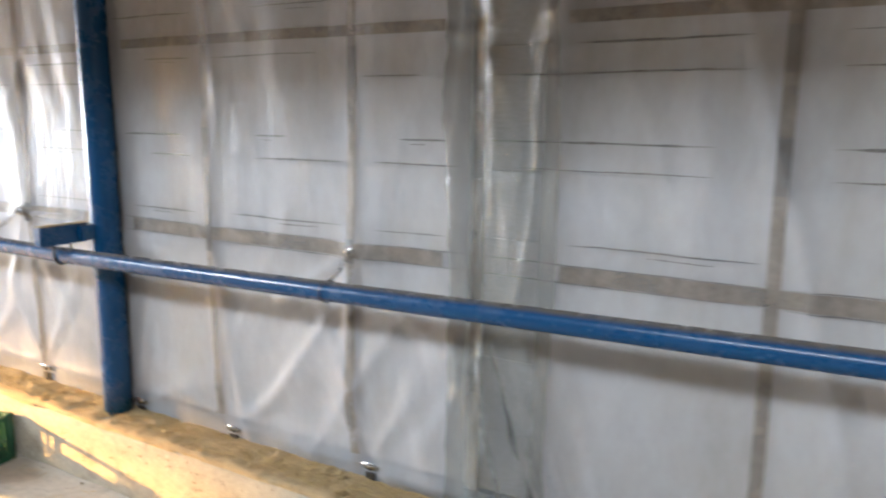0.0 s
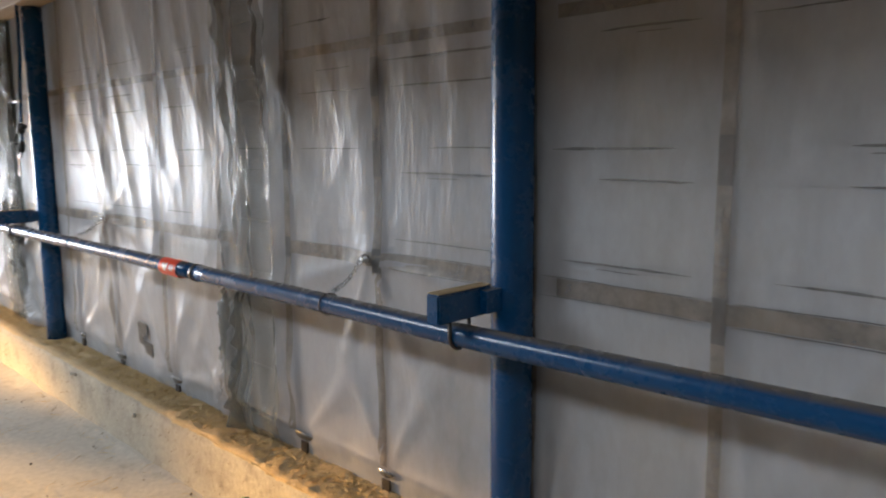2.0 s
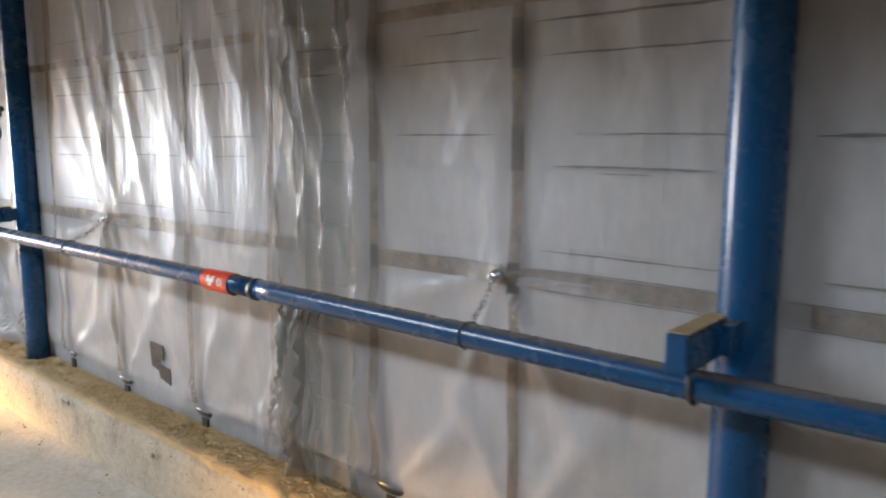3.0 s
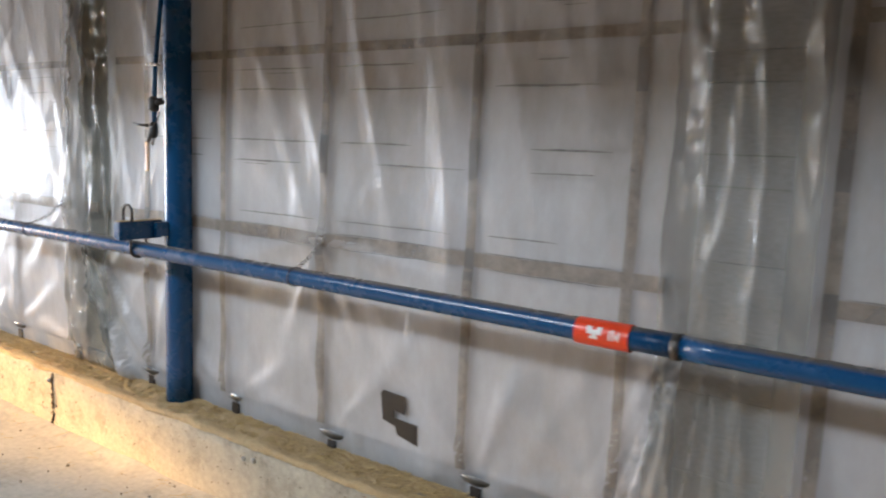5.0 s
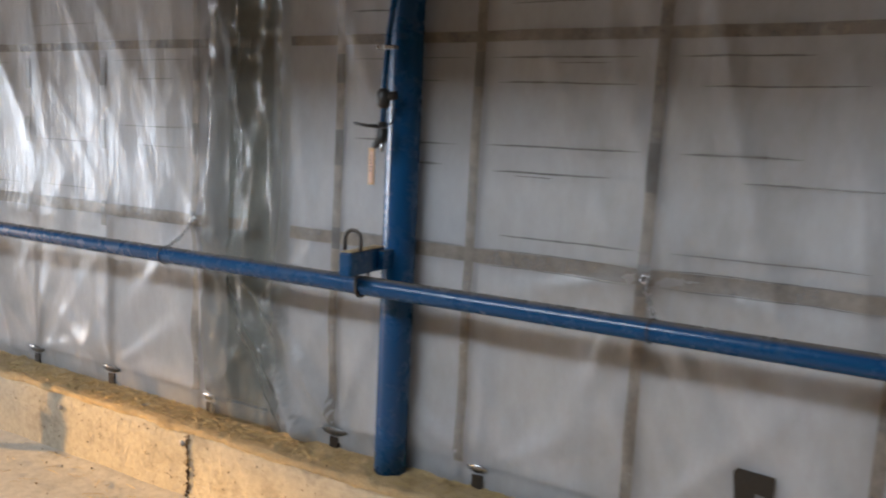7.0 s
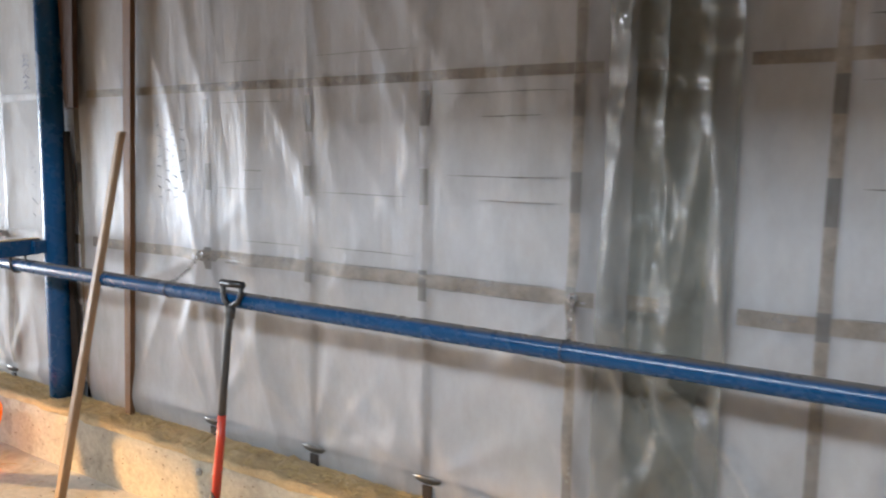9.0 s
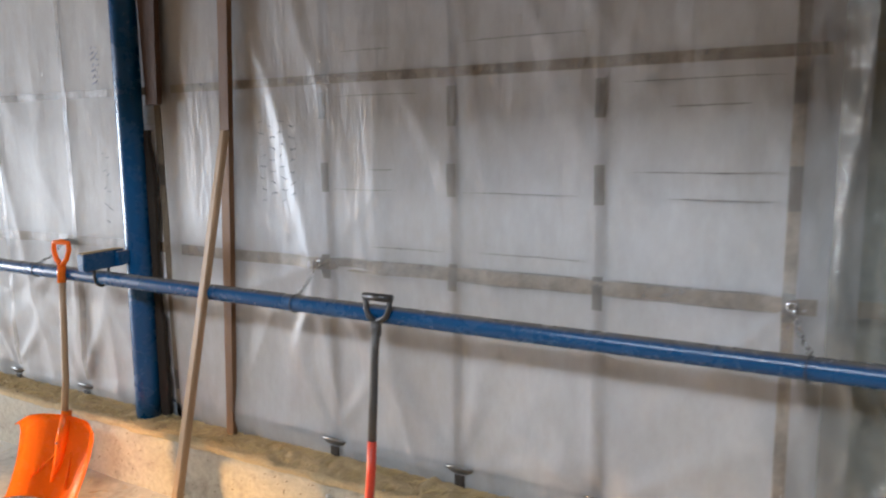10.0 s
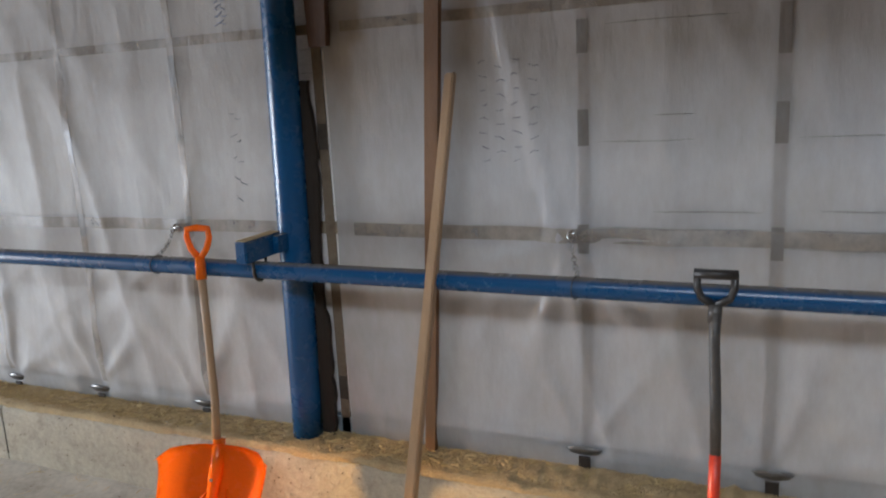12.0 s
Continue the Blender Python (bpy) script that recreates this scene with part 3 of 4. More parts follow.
# ---- chains that tie the film to the rail ----
def chain(x, z, px):
    a, b = Vector((x, -0.056, z)), Vector((px, PIPE_Y + 0.01, pipe_z(px) + PIPE_R + 0.004))
    ob = thing("tie_chain", Matrix.Translation(a), "short galvanised chain tying the film to the pipe", "chain", "film tie chains")
    part("tie_button", tube([(0, 0.048, 0), (0, 0.004, 0)], [0.024, 0.017], 12), STEEL, ob, smooth=True)
    part("hook", loop((0, -0.006, -0.004), (1, 0, 0), (0, 0.3, 1), 0.013, 0.0032, 1.0, 6, 14), STEEL, ob, smooth=True)
    d = b - a
    n = max(4, int(d.length / 0.024))
    way = d.normalized()
    for k in range(n):
        c = d * ((k + 0.8) / (n + 0.6)) + Vector((0, 0, -0.018 * math.sin(math.pi * (k + 0.5) / n)))
        s = way.cross(Vector((0, 0, 1))).normalized()
        if k % 2:
            s = way.cross(s).normalized()
        pts = [c + way * 0.016 * math.cos(t) + s * 0.008 * math.sin(t) for t in (2 * math.pi * i / 12 for i in range(13))]
        part("link", tube(pts, 0.0018, 5, caps=False), STEEL, ob, smooth=True)
    part("wire_loop", loop(Vector((px, PIPE_Y, pipe_z(px))) - a, (0.25, 1, 0), (0, 0, 1), PIPE_R + 0.003, 0.0020, 1.0, 6, 22), DARKSTEEL, ob, "wire loop round the pipe", True)
    return ob


for (x, z), px in zip(TIES, (-11.30, -9.545, -7.66, -5.62, -3.19, -1.10)):
    chain(x, z, px)


# ---- lower film clips ----
def clip(x, z, bright):
    ob = thing("film_clip", pose(x, -0.018, z), "bent metal clip holding the film edge to its batten foot" if bright else "dark torn film flap over a batten foot", "clip", "film clips along the sill")
    bm = bmesh.new()
    n = 12
    top, low = [], []
    for k in range(n + 1):
        u = -1 + 2 * k / n
        top.append(bm.verts.new((0.06 * u, -0.008 - 0.010 * (1 - u * u), 0.016 * (1 - u * u) + 0.004)))
        low.append(bm.verts.new((0.056 * u, -0.004, -0.022 * (1 - u * u) ** 0.5 - 0.004)))
    for k in range(n):
        bm.faces.new((top[k], low[k], low[k + 1], top[k + 1]))
    ret = bmesh.ops.extrude_face_region(bm, geom=bm.faces[:])
    bmesh.ops.translate(bm, verts=[v for v in ret["geom"] if isinstance(v, bmesh.types.BMVert)], vec=(0, 0.004, 0))
    if bright:
        bmesh.ops.scale(bm, vec=(0.7, 1.0, 0.8), verts=bm.verts[:])
    else:
        bmesh.ops.scale(bm, vec=(1.12, 1.2, 0.85), verts=bm.verts[:])
    part("flap", bm, STEEL if bright else FLAP, ob, smooth=True)
    part("foot", box(-0.022, 0.022, -0.004, 0.004, -0.080 + (0.425 - z), -0.032, 0.001), WOOD_AND_GAP if not bright else TAPE, ob, "dark batten foot")
    return ob


for i, (x, z) in enumerate(CLIPS):
    clip(x, z, x > -3.4 or abs(x + 6.27) < 0.05 or abs(x + 7.655) < 0.05)


# ---- tape patch ----
def outline(points, depth, y=0.0):
    bm = bmesh.new()
    f = bm.faces.new([bm.verts.new((x, y, z)) for x, z in points])
    r = bmesh.ops.extrude_face_region(bm, geom=[f])
    bmesh.ops.translate(bm, verts=[v for v in r["geom"] if isinstance(v, bmesh.types.BMVert)], vec=(0, -depth, 0))
    bmesh.ops.recalc_face_normals(bm, faces=bm.faces[:])
    return bm


patch = thing("tape_patch", pose(-5.375, -0.022, 0.664), "torn s-shaped patch of brown tape on the film", "tape")
part("tape", outline([(0, 0.004), (0.125, -0.004), (0.125, -0.078), (0.072, -0.068), (0.072, -0.10), (0.185, -0.108), (0.19, -0.19), (0.09, -0.168), (0.078, -0.135), (0.014, -0.12)], 0.002), TAPE, patch)

# ---- timber, and a painted dark gap, beside the farther post ----
plank = thing("upright_plank", pose(-10.205, -0.045, KERB_Z), "brown sawn plank standing upright against the film", "plank")
bm = bmesh.new()
vs = [bm.verts.new((x, -0.014, z)) for x, z in ((-0.016, 0), (0.026, 0), (0.172, 2.25), (0.112, 2.25))]
bk = [bm.verts.new((v.co.x, 0.016, v.co.z)) for v in vs]
bm.faces.new(vs)
bm.faces.new(bk[::-1])
for q in range(4):
    bm.faces.new((vs[q], bk[q], bk[(q + 1) % 4], vs[(q + 1) % 4]))
part("board", bm, WOOD, plank)

def ragged(z0, z1, left, right, step=0.03, thick=0.024, rough=0.006, seed=0.0):
    """A weathered board, or the gap strip, with uneven edges; left and right give x at a height."""
    bm = bmesh.new()
    n = max(2, int((z1 - z0) / step))
    rings = []
    for k in range(n + 1):
        z = z0 + (z1 - z0) * k / n
        a = left(z) + rough * noise.noise((z * 9, seed, 1))
        b = right(z) + rough * noise.noise((z * 9, seed, 5)) + 0.6 * rough * noise.noise((z * 31, seed, 9))
        rings.append([bm.verts.new(c) for c in ((a, -thick / 2, z), (b, -thick / 2, z), (b, thick / 2, z), (a, thick / 2, z))])
    for p, q in zip(rings, rings[1:]):
        for k in range(4):
            bm.faces.new((p[k], p[(k + 1) % 4], q[(k + 1) % 4], q[k]))
    bm.faces.new(rings[0][::-1])
    bm.faces.new(rings[-1])
    return bm


stub = thing("hanging_board", pose(-10.575, -0.055, 1.955), "dark reddish board hanging from the beam beside a post", "board")
part("board", ragged(0.0, 0.63, lambda z: -0.03 - 0.02 * z, lambda z: 0.045 + 0.06 * z, thick=0.03), RUST, stub)
# no timber here: a dark strip paints the shade in the torn gap
stud = thing("shaded_gap", pose(-10.64, -0.030, KERB_Z), "dark strip standing in for the shaded torn gap between film sheets", "stud")
part("board", ragged(0.0, 1.50, lambda z: -0.075 + 0.02 * z, lambda z: -0.020 + 0.02 * z - 0.036 * max(0.0, (z - 1.05) / 0.45) ** 2 + 0.012 * math.sin(z * 6), rough=0.016), WOOD_AND_GAP, stud)

# ---- water tap and hose on the middle post ----
def water_tap():
    x, y = -6.645, -0.195
    ob = thing("water_tap", pose(x, y, 1.66), "blue water pipe with black valve and copper-coloured tag on post", "water tap")
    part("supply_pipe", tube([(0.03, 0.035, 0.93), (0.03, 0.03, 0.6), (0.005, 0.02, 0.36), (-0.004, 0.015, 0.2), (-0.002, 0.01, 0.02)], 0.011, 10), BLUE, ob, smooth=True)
    bm = box(-0.028, 0.05, -0.014, 0.012, 0.305, 0.318, 0.003)
    part("pipe_clamp", bm, STEEL, ob, "bright steel clamp")
    valve = part("valve", tube([(-0.002, 0.01, 0.10), (-0.002, 0.01, 0.112), (-0.002, 0.01, 0.125), (-0.002, 0.01, 0.155), (-0.002, 0.01, 0.17)], [0.014, 0.026, 0.024, 0.026, 0.014], 12), BLACK, ob, "black pipe coupling", True)
    part("side_port", tube([(0.0, 0.01, 0.14), (0.045, 0.02, 0.148)], 0.016, 10), BLACK, valve, smooth=True)
    body = part("tap_body", tube([(-0.002, 0.01, 0.05), (0.0, 0.006, 0.02), (0.004, 0.0, -0.005), (-0.012, -0.006, -0.028), (-0.026, -0.008, -0.035)], [0.016, 0.021, 0.022, 0.016, 0.012], 12), BLACK, ob, "black valve body", True)
    part("lever", tube([(-0.005, -0.02, 0.035), (-0.05, -0.03, 0.037), (-0.095, -0.035, 0.044)], [0.007, 0.006, 0.005], 8), BLACK, body, "black lever", True)
    part("tag_wire", tube([(-0.026, -0.008, -0.028), (-0.031, -0.01, -0.045)], 0.0015, 5), DARKSTEEL, ob)
    tag = part("tag", box(-0.044, -0.019, -0.012, -0.007, -0.175, -0.042, 0.002), COPPER, ob, "long copper-coloured tag")
    part("tag_face", box(-0.039, -0.024, -0.0135, -0.0115, -0.168, -0.055, 0.0005), PINK, tag, "pale pink face")
    for z in (-0.075, -0.088, -0.101, -0.114, -0.127):
        part("print_mark", box(-0.034, -0.029, -0.0142, -0.0132, z, z + 0.007), INK, tag, "faded dark print")
    part("drain_cock", tube([(0.004, -0.004, -0.02), (0.006, -0.006, -0.055)], [0.011, 0.008], 10), STEEL, ob, "bright metal outlet", True)
    part("thin_hose", tube([(0.0, -0.012, 0.03), (0.03, -0.02, 0.03), (0.055, -0.015, 0.055), (0.058, 0.0, 0.10)], 0.003, 6), BLACK, ob, "thin black tube", True)
    return ob


water_tap()

shackle = thing("shackle", pose(-6.675, -0.31, 1.2535), "grey steel shackle standing on a bracket arm", "shackle")
pts = [(-0.033, 0, 0.0), (-0.034, 0, 0.03)] + [(-0.034 * math.cos(a), 0, 0.04 + 0.034 * math.sin(a)) for a in (math.pi * k / 10 for k in range(11))] + [(0.034, 0, 0.03), (0.033, 0, 0.0)]
part("bow", tube(pts, 0.007, 10), DARKSTEEL, shackle, smooth=True)


# ---- wooden pole ----
pole = thing("wooden_pole", pose(-10.14, -0.50, 0.0), "pale square wooden pole leaning on the pipe rail", "pole")
bm = bmesh.new()
a, b = Vector((0, 0, 0.0)), Vector((0.155, 0.325, 1.825))
for v, s in ((a, 0.021), (b, 0.017)):
    for dx, dy in ((-1, -1), (1, -1), (1, 1), (-1, 1)):
        bm.verts.new((v.x + dx * s, v.y + dy * s, v.z))
bm.verts.ensure_lookup_table()
V = bm.verts
bm.faces.new((V[3], V[2], V[1], V[0]))
bm.faces.new((V[4], V[5], V[6], V[7]))
for q in range(4):
    bm.faces.new((V[q], V[(q + 1) % 4], V[4 + (q + 1) % 4], V[4 + q]))
bmesh.ops.bevel(bm, geom=bm.edges[:], offset=0.005, segments=2, affect="EDGES")
part("stick", bm, PALE, pole)


# ---- snow shovel ----
def snow_shovel():
    ob = thing("snow_shovel", pose(-11.034, -0.515, 0.0, 0, 0, 11), "orange plastic snow shovel with wooden handle leaning on rail", "shovel")
    # local frame: u across, w up the blade; the blade leans back to the rail
    lean = 0.235

    def at(u, w, d):
        low, high = min(w, 0.42), max(0.0, w - 0.42)
        return Vector((u + 0.21 * low - 0.062 * high, lean * low + 0.15 * high - d, w))

    bm = bmesh.new()
    nu, nw = 20, 12
    rows = []
    for j in range(nw + 1):
        w = 0.42 * j / nw
        row = []
        for i in range(nu + 1):
            s = -1 + 2 * i / nu
            half = 0.212 + 0.026 * (w / 0.42) + (0.01 if j == 0 else 0)
            u = half * s
            d = 0.060 * abs(s) ** 4 - 0.028 * math.sin(math.pi * min(1, w / 0.42)) + 0.03 * max(0, (w - 0.34) / 0.08) ** 2
            top = 0.022 * (1 - s * s) * (j / nw) ** 4
            corner = -0.03 * max(0, abs(s) - 0.85) / 0.15 * (1 if j == nw else 0)
            row.append(bm.verts.new(at(u, w + top + corner, d)))
        rows.append(row)
    for p, q in zip(rows, rows[1:]):
        for i in range(nu):
            bm.faces.new((p[i], p[i + 1], q[i + 1], q[i]))
    bmesh.ops.solidify(bm, geom=bm.faces[:], thickness=0.005)
    blade = part("blade", bm, ORANGE, ob, "orange scoop blade", True)
    bm = bmesh.new()
    for i in range(nu):
        s0, s1 = -1 + 2 * i / nu, -1 + 2 * (i + 1) / nu
        q = []
        for s in (s0, s1):
            u, d = 0.224 * s, 0.060 * abs(s) ** 4
            q += [at(u, -0.002, d + 0.004), at(u, 0.016, d + 0.006)]
        v = [bm.verts.new(c) for c in q]
        bm.faces.new((v[0], v[2], v[3], v[1]))
    bmesh.ops.remove_doubles(bm, verts=bm.verts[:], dist=0.0005)
    bmesh.ops.solidify(bm, geom=bm.faces[:], thickness=0.003)
    part("edge_strip", bm, STEEL, blade, "bright metal edge strip")
    part("socket", tube([at(0, 0.10, 0.0), at(0, 0.2, -0.015), at(0, 0.32, 0.0), at(0, 0.45, 0.002)], [0.006, 0.022, 0.028, 0.024], 12), ORANGE, blade, smooth=True)
    part("rib", tube([at(-0.02, 0.24, -0.03), at(-0.15, 0.09, -0.015)], 0.008, 8), ORANGE, blade, smooth=True)
    part("rib", tube([at(0.055, 0.24, -0.03), at(0.085, 0.07, -0.01)], 0.008, 8), ORANGE, blade, smooth=True)
    part("screw", tube([at(0, 0.30, 0.026), at(0, 0.30, 0.032)], 0.007, 8), STEEL, blade)
    part("handle", tube([at(0, 0.36, 0), at(-0.005, 0.6, 0.0), at(-0.008, 0.9, 0), at(-0.012, 1.14, 0)], [0.0165, 0.0165, 0.016, 0.0165], 14), PALE, ob, "brown wooden shaft", True)
    bm = tube([at(-0.012, 1.085, 0), at(-0.012, 1.14, 0), at(-0.012, 1.175, 0)], [0.021, 0.021, 0.018], 14)
    tube([at(-0.012, 1.165, 0), at(-0.045, 1.205, 0), at(-0.06, 1.25, 0), at(-0.056, 1.283, 0), at(-0.012, 1.288, 0), at(0.034, 1.283, 0), at(0.038, 1.25, 0), at(0.022, 1.205, 0), at(-0.012, 1.165, 0)], [0.014, 0.0125, 0.0125, 0.013, 0.014, 0.013, 0.0125, 0.0125, 0.014], 10, bm)
    part("grip", bm, ORANGE, ob, "orange d-shaped grip", True)
    return ob


snow_shovel()


# ---- digging spade ----
def spade():
    ob = thing("digging_spade", pose(-9.125, -0.415, 0.0), "worn spade with steel blade, red shaft and black grip", "spade")
    bm = bmesh.new()
    nu, nw = 10, 10
    rows = []
    for j in range(nw + 1):
        w = 0.28 * j / nw
        row = []
        for i in range(nu + 1):
            s = -1 + 2 * i / nu
            row.append(bm.verts.new((0.012 + (0.082 + 0.004 * j / nw) * s - 0.01 * j / nw, -0.022 * (1 - s * s) + 0.04 * w, w + 0.006 * (1 - s * s) * (1 if j == nw else 0))))
        rows.append(row)
    for p, q in zip(rows, rows[1:]):
        for i in range(nu):
            bm.faces.new((p[i], p[i + 1], q[i + 1], q[i]))
    bmesh.ops.solidify(bm, geom=bm.faces[:], thickness=0.003)
    blade = part("blade", bm, WORN, ob, "worn bright steel blade", True)
    part("socket", tube([(0.006, -0.022, 0.17), (0.0, -0.018, 0.25), (-0.004, 0.0, 0.33)], [0.006, 0.018, 0.019], 12), DARKSTEEL, blade, smooth=True)
    part("shaft_guard", tube([(0.0, 0.0, 0.31), (0.010, 0.006, 0.42), (0.018, 0.014, 0.52), (0.020, 0.028, 0.66)], [0.0185, 0.0185, 0.018, 0.0175], 12), RED, ob, "chipped red lower shaft", True)
    part("shaft", tube([(0.020, 0.027, 0.65), (0.016, 0.050, 0.82), (0.007, 0.082, 1.0), (0.006, 0.098, 1.10)], [0.0165, 0.0165, 0.016, 0.018], 12), SHAFT, ob, "grey-black shaft", True)
    part("ferrule", tube([(0.005, 0.095, 1.05), (0.006, 0.1, 1.105)], 0.0205, 12), SHAFT, ob, smooth=True)
    bm = tube([(0.006, 0.10, 1.10), (-0.034, 0.104, 1.122), (-0.046, 0.108, 1.152), (-0.047, 0.113, 1.195)], [0.014, 0.011, 0.011, 0.011], 10)
    tube([(0.006, 0.10, 1.10), (0.046, 0.104, 1.122), (0.058, 0.108, 1.152), (0.059, 0.113, 1.195)], [0.014, 0.011, 0.011, 0.011], 10, bm)
    tube([(-0.056, 0.113, 1.193), (0.068, 0.113, 1.193)], 0.0155, 12, bm)
    part("grip", bm, BLACK, ob, "black d-shaped grip", True)
    return ob


spade()


# ---- green crate ----
def crate():
    L, W, H = 0.575, 0.345, 0.238
    ob = thing("plastic_crate", pose(-3.432, -0.437, 0.004, 0, 0, 8.5), "green slotted plastic crate holding straw on the floor", "crate")
    t = 0.012

    def side(length, place, slats, grip):
        """One slotted wall, in its own x and z, outer face at y = 0."""
        bm = bmesh.new()
        h = length / 2
        box(-h, h, -0.004, t + 0.004, H - 0.022, H, 0.003, bm)
        box(-h, h, 0, t, 0.0, 0.03, 0.002, bm)
        box(-h, h, 0, t, 0.105, 0.117, 0.0, bm)
        for s in (-1, 1):
            box(s * h, s * (h - 0.05), 0, t, 0.03, H - 0.022, 0.002, bm)
        if grip:
            box(-0.075, 0.075, -0.003, t + 0.004, H - 0.088, H - 0.078, 0.002, bm)
            for s in (-1, 1):
                box(s * 0.07, s * 0.083, -0.002, t, H - 0.088, H - 0.022, 0.001, bm)
            box(-0.083, 0.083, 0.002, t - 0.002, 0.117, H - 0.086, 0, bm)
        n = slats
        for k in range(n):
            x = -h + 0.055 + (length - 0.11) * (k + 0.5) / n
            if not (grip and abs(x) < 0.085):
                box(x - 0.005, x + 0.005, 0.002, t - 0.002, 0.117, H - 0.02, 0, bm)
            box(x - 0.005, x + 0.005, 0.002, t - 0.002, 0.03, 0.105, 0, bm)
        bmesh.ops.transform(bm, matrix=place, verts=bm.verts[:])
        return bm

    part("long_side", side(L, pose(0, -W / 2, 0), 22, False), GREEN, ob)
    part("long_side", side(L, pose(0, W / 2, 0, 0, 0, 180), 22, False), GREEN, ob)
    part("short_side", side(W, pose(L / 2, 0, 0, 0, 0, 90), 12, True), GREEN, ob)
    part("short_side", side(W, pose(-L / 2, 0, 0, 0, 0, -90), 12, True), GREEN, ob)
    bm = bmesh.new()
    for k in range(16):
        x = -L / 2 + L * (k + 0.5) / 16
        box(x - 0.012, x + 0.012, -W / 2 + 0.01, W / 2 - 0.01, 0.0, 0.008, 0, bm)
    part("base", bm, GREEN, ob)
    for sx in (-1, 1):
        for sy in (-1, 1):
            part("corner_post", tube([(sx * (L / 2 - 0.014), sy * (W / 2 - 0.014), 0), (sx * (L / 2 - 0.014), sy * (W / 2 - 0.014), H + 0.004)], 0.02, 12), GREEN, ob, smooth=True)
    return ob


crate()


def strands(count, place, long_min, long_max, thick, rise):
    """Many loose stalks; place() gives x, y, z."""
    verts, faces = [], []
    for _ in range(count):
        p = Vector(place())
        a, e = random.uniform(0, math.tau), random.uniform(-rise, rise)
        l = random.uniform(long_min, long_max) / 2
        d = Vector((math.cos(a) * math.cos(e), math.sin(a) * math.cos(e), math.sin(e)))
        s = d.orthogonal().normalized()
        u = d.cross(s)
        r = thick * random.uniform(0.6, 1.4)
        bend = Vector((random.uniform(-1, 1), random.uniform(-1, 1), random.uniform(-0.2, 0.6))) * l * 0.25
        base = len(verts)
        for c in (p - d * l, p + bend, p + d * l):
            for k in range(3):
                t = math.tau * k / 3
                verts.append(c + r * (math.cos(t) * s + math.sin(t) * u))
        for q in (0, 3):
            for k in range(3):
                faces.append((base + q + k, base + q + (k + 1) % 3, base + q + 3 + (k + 1) % 3, base + q + 3 + k))
        faces += [(base + 2, base + 1, base), (base + 6, base + 7, base + 8)]
    me = bpy.data.meshes.new("straw")
    me.from_pydata([tuple(v) for v in verts], [], faces)
    return me


def stuff(name, me, material, label, category):
    me.materials.append(material)
    return tagged(new(name, me), label, category, kind="stuff")


def in_crate():
    u, v = random.uniform(-0.26, 0.26), random.uniform(-0.15, 0.15)
    z = 0.065 + 0.05 * noise.noise((u * 7, v * 7, 4)) + random.uniform(0, 0.03)
    c, s = math.cos(radians(8.5)), math.sin(radians(8.5))
    return (-3.432 + u * c - v * s, -0.437 + u * s + v * c, z)


stuff("crate_straw", strands(900, in_crate, 0.03, 0.12, 0.0016, 0.5), STRAW, "heap of loose dry straw inside the crate", "straw")
bm = bmesh.new()
cells = {}
for i in range(25):
    for j in range(16):
        u, v = -0.27 + 0.54 * i / 24, -0.157 + 0.314 * j / 15
        cells[i, j] = bm.verts.new((u, v, 0.055 + 0.05 * noise.noise((u * 7, v * 7, 4)) + 0.012 * noise.noise((u * 30, v * 30, 1))))
for i in range(24):
    for j in range(15):
        bm.faces.new((cells[i, j], cells[i + 1, j], cells[i + 1, j + 1], cells[i, j + 1]))
litter = tagged(new("crate_litter", finish(bm, "crate_litter", MUCK, True)), "dark crumbly litter under the straw in the crate", "litter", kind="stuff")
litter.matrix_world = pose(-3.432, -0.437, 0.01, 0, 0, 8.5)


# ---- dust, straw and stones ----
def dust_bed():
    """Sawdust and chaff lying on the upstand, thicker in places."""
    bm = bmesh.new()
    nx, ny = 1000, 10
    rows = []
    for i in range(nx + 1):
        x = -13.6 + 15.0 * i / nx
        thick = 0.006 + 0.012 * max(0, noise.noise((x * 0.7, 3, 3)) + 0.25)
        row = []
        for j in range(ny + 1):
            y = KERB_Y - 0.010 + 0.210 * max(0, j - 1) / (ny - 1)
            h = 0.004 + thick * (0.7 + 1.2 * noise.noise((x * 9, y * 14, 7)) + 1.0 * noise.noise((x * 26, y * 30, 1)))
            if j == 0:
                h = -0.014 - 0.022 * max(0.0, noise.noise((x * 5, 4, 4)) + 0.3 * noise.noise((x * 22, 4, 4)))
            lip = (0.012 if j < 2 else 0.004) * noise.noise((x * 6, y, 2)) + (0.007 if j < 2 else 0.0) * noise.noise((x * 24, j, 2))
            row.append(bm.verts.new((x, y + lip, KERB_Z + max(-0.036, h))))
        rows.append(row)
    for a, b in zip(rows, rows[1:]):
        for j in range(ny):
            bm.faces.new((a[j], b[j], b[j + 1], a[j + 1]))
    return bm


tagged(new("kerb_sawdust", finish(dust_bed(), "kerb_sawdust", DUST, True)), "tan sawdust and chaff lying along the upstand", "sawdust", kind="stuff")


def on_kerb():
    return (random.uniform(-13.4, 1.2), KERB_Y + 0.03 + 0.16 * random.random(), KERB_Z + 0.014)


def on_floor():
    x = random.uniform(-13.5, 0.5)
    return (x, KERB_Y - 0.03 - 2.2 * random.random() ** 1.8, 0.012)


stuff("kerb_chaff", strands(9000, on_kerb, 0.008, 0.05, 0.0018, 0.3), STRAW, "loose straw chaff on the concrete upstand", "straw")
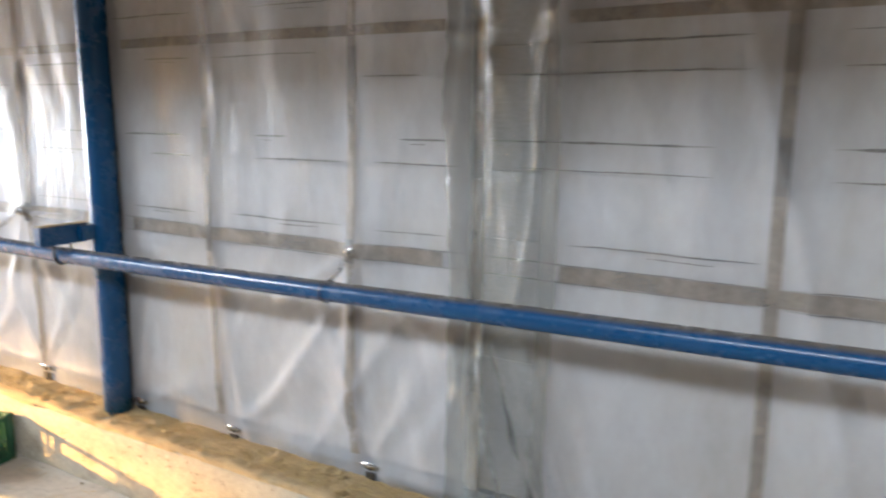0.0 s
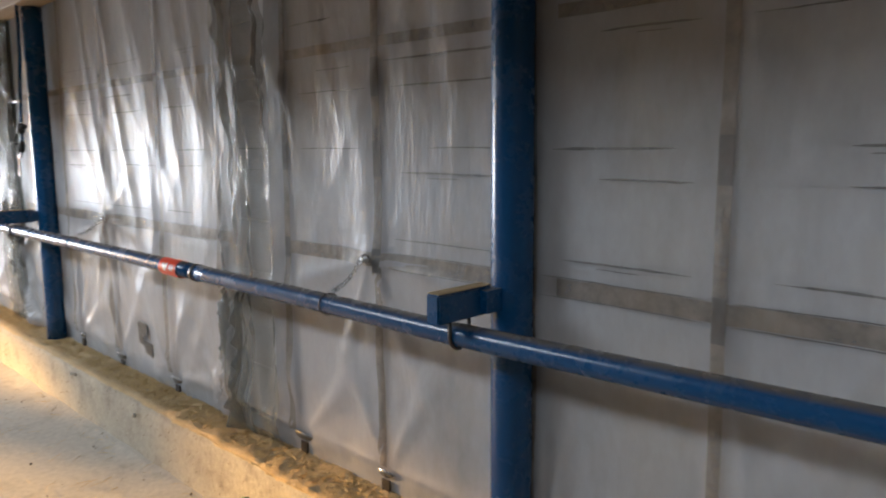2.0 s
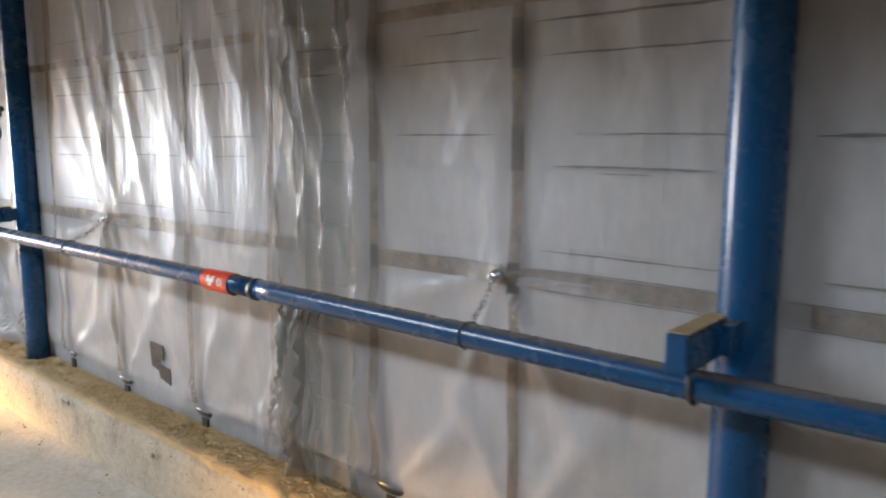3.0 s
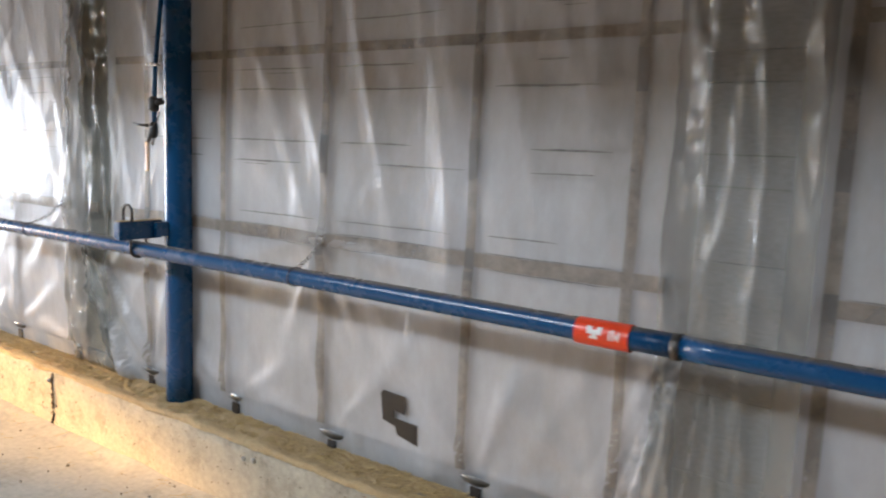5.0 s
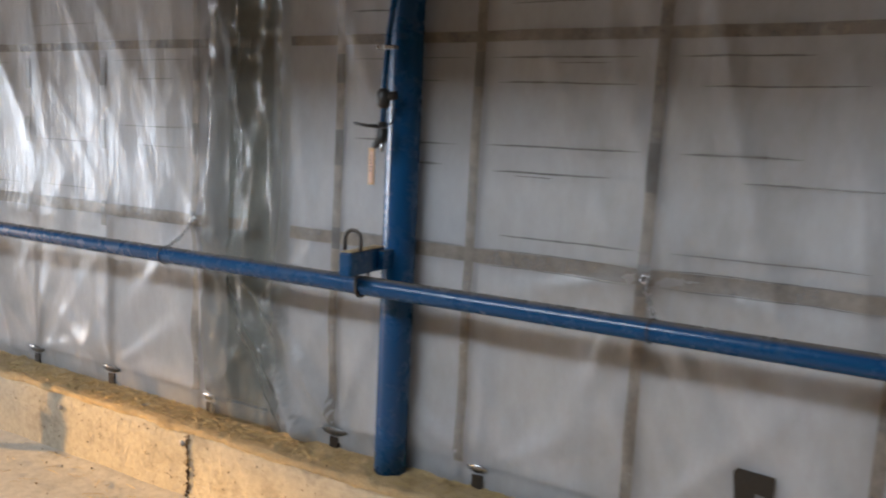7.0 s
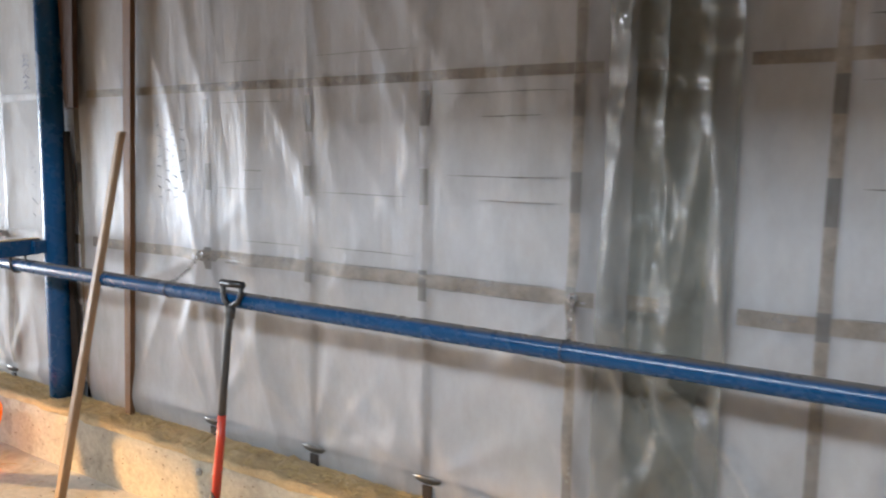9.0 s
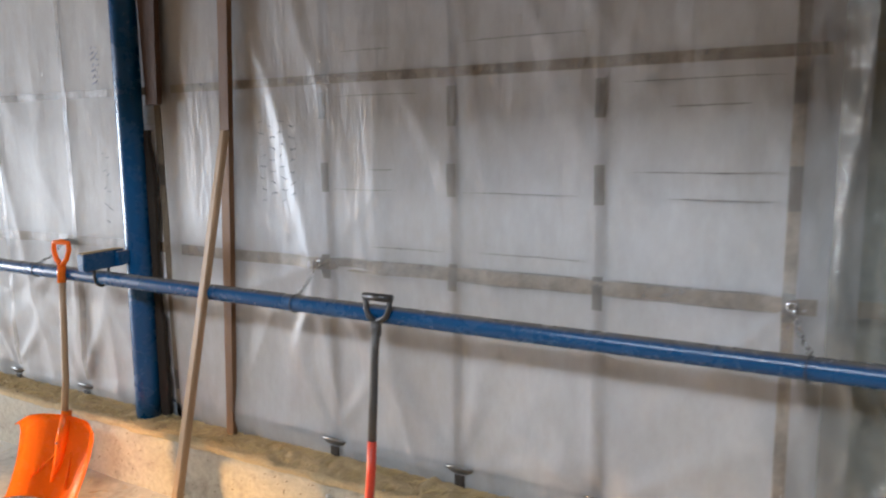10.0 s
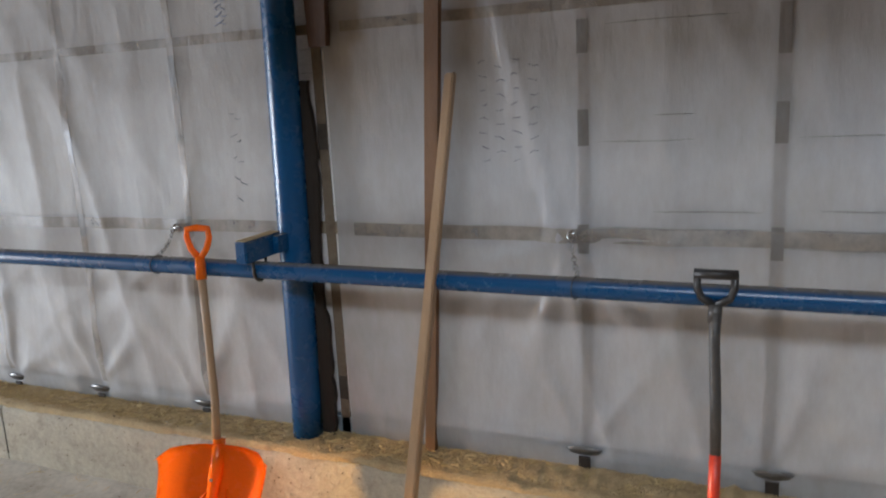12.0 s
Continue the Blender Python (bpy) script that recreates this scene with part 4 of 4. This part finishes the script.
stuff("floor_straw", strands(1200, on_floor, 0.01, 0.10, 0.0011, 0.12), STRAW, "scattered straw bits on the concrete floor", "straw")


def crumbs(count, place, lo, hi):
    verts, faces = [], []
    for _ in range(count):
        p, r = Vector(place()), random.uniform(lo, hi)
        b = len(verts)
        for d in ((1, 0, 0), (0, 1, 0), (-1, 0, 0), (0, -1, 0), (0, 0, 1), (0, 0, -1)):
            verts.append(tuple(p + Vector(d) * r * random.uniform(0.6, 1.3)))
        for k in range(4):
            faces += [(b + k, b + (k + 1) % 4, b + 4), (b + (k + 1) % 4, b + k, b + 5)]
    me = bpy.data.meshes.new("crumbs")
    me.from_pydata(verts, [], faces)
    return me


stuff("kerb_crumbs", crumbs(500, lambda: (random.uniform(-13.4, 1.2), random.uniform(KERB_Y + 0.01, -0.02), KERB_Z + 0.008), 0.002, 0.006), MUCK, "dark crumbs of dirt on the upstand", "dirt")
stuff("floor_crumbs", crumbs(450, on_floor, 0.002, 0.008), MUCK, "dark crumbs of dirt on the floor", "dirt")


stuff("kerb_specks", crumbs(700, lambda: (random.uniform(-13.0, 0.5), KERB_Y - 0.003, 0.30 * random.random() ** 0.8), 0.0015, 0.0045), MUCK, "dark specks of dirt stuck to the upstand face", "dirt")
stuff("joint_dirt", crumbs(90, lambda: (-7.605 + random.gauss(0, 0.007), KERB_Y - 0.003, 0.31 * random.random()), 0.003, 0.009), MUCK, "dark crumbling dirt in the upstand joint", "dirt")


def stone(x, z, r):
    bm = bmesh.new()
    bmesh.ops.create_icosphere(bm, subdivisions=2, radius=r)
    for v in bm.verts:
        v.co *= 1 + 0.35 * noise.noise(v.co * 60 + Vector((x, 0, 0)))
    ob = tagged(new("embedded_stone", finish(bm, "embedded_stone", STONE)), "pale stone bedded in the concrete upstand", "stone", "stones in the upstand")
    ob.location = (x, KERB_Y - 0.004, z)


for x, z, r in ((-9.476, 0.255, 0.016), (-7.637, 0.263, 0.014), (-8.487, 0.244, 0.010), (-9.378, 0.264, 0.013), (-5.93, 0.265, 0.013), (-5.063, 0.222, 0.013), (-5.995, 0.256, 0.012)):
    stone(x, z, r)


# ---- faded writing on the film: strokes only ----
def scribble(x, z, columns, rows, dx, dz, material, label):
    ob = thing("faded_writing", pose(x, -0.036, z), label, "writing")
    for c in range(columns):
        for r in range(rows - (c % 2)):
            cx, cz = c * dx + 0.006 * random.uniform(-1, 1), -r * dz - 0.02 * (c % 2)
            w, tilt = random.uniform(0.018, 0.036), random.uniform(-0.5, 0.5)
            y = film_y(x + cx, z + cz, 0.0) + 0.0335
            part("stroke", tube([(cx - w / 2, y, cz - tilt * w / 2), (cx, y, cz + random.uniform(-0.006, 0.006)), (cx + w / 2, y, cz + tilt * w / 2)], 0.0014, 4), material, ob)


scribble(-9.93, 1.86, 4, 8, 0.062, 0.05, INK, "columns of faded pen strokes on the film")
scribble(-11.07, 2.26, 3, 7, 0.02, 0.03, BLUEINK, "faded blue scrawl on the film")
scribble(-11.05, 1.72, 2, 5, 0.03, 0.09, INK, "faint pen strokes on the film")

# ---- boards of the long wall, one by one ----
shared = {}
for xa, xb in zip(UPRIGHTS, UPRIGHTS[1:]):
    if -7.8 < xa < -7.6:
        xa = -7.22
    for za, zb in zip(BOARD_EDGES, BOARD_EDGES[1:]):
        key = (round(xb - xa, 2), za)
        if key not in shared:
            shared[key] = finish(box(-(xb - xa) / 2, (xb - xa) / 2, 0.0, 0.02, za + 0.0012, zb - 0.0012), "board", BOARD)
        ob = new("board", shared[key])
        ob.location = ((xa + xb) / 2, 0.0068 + 0.001 * random.random(), 0)
        ob.parent = wall_north
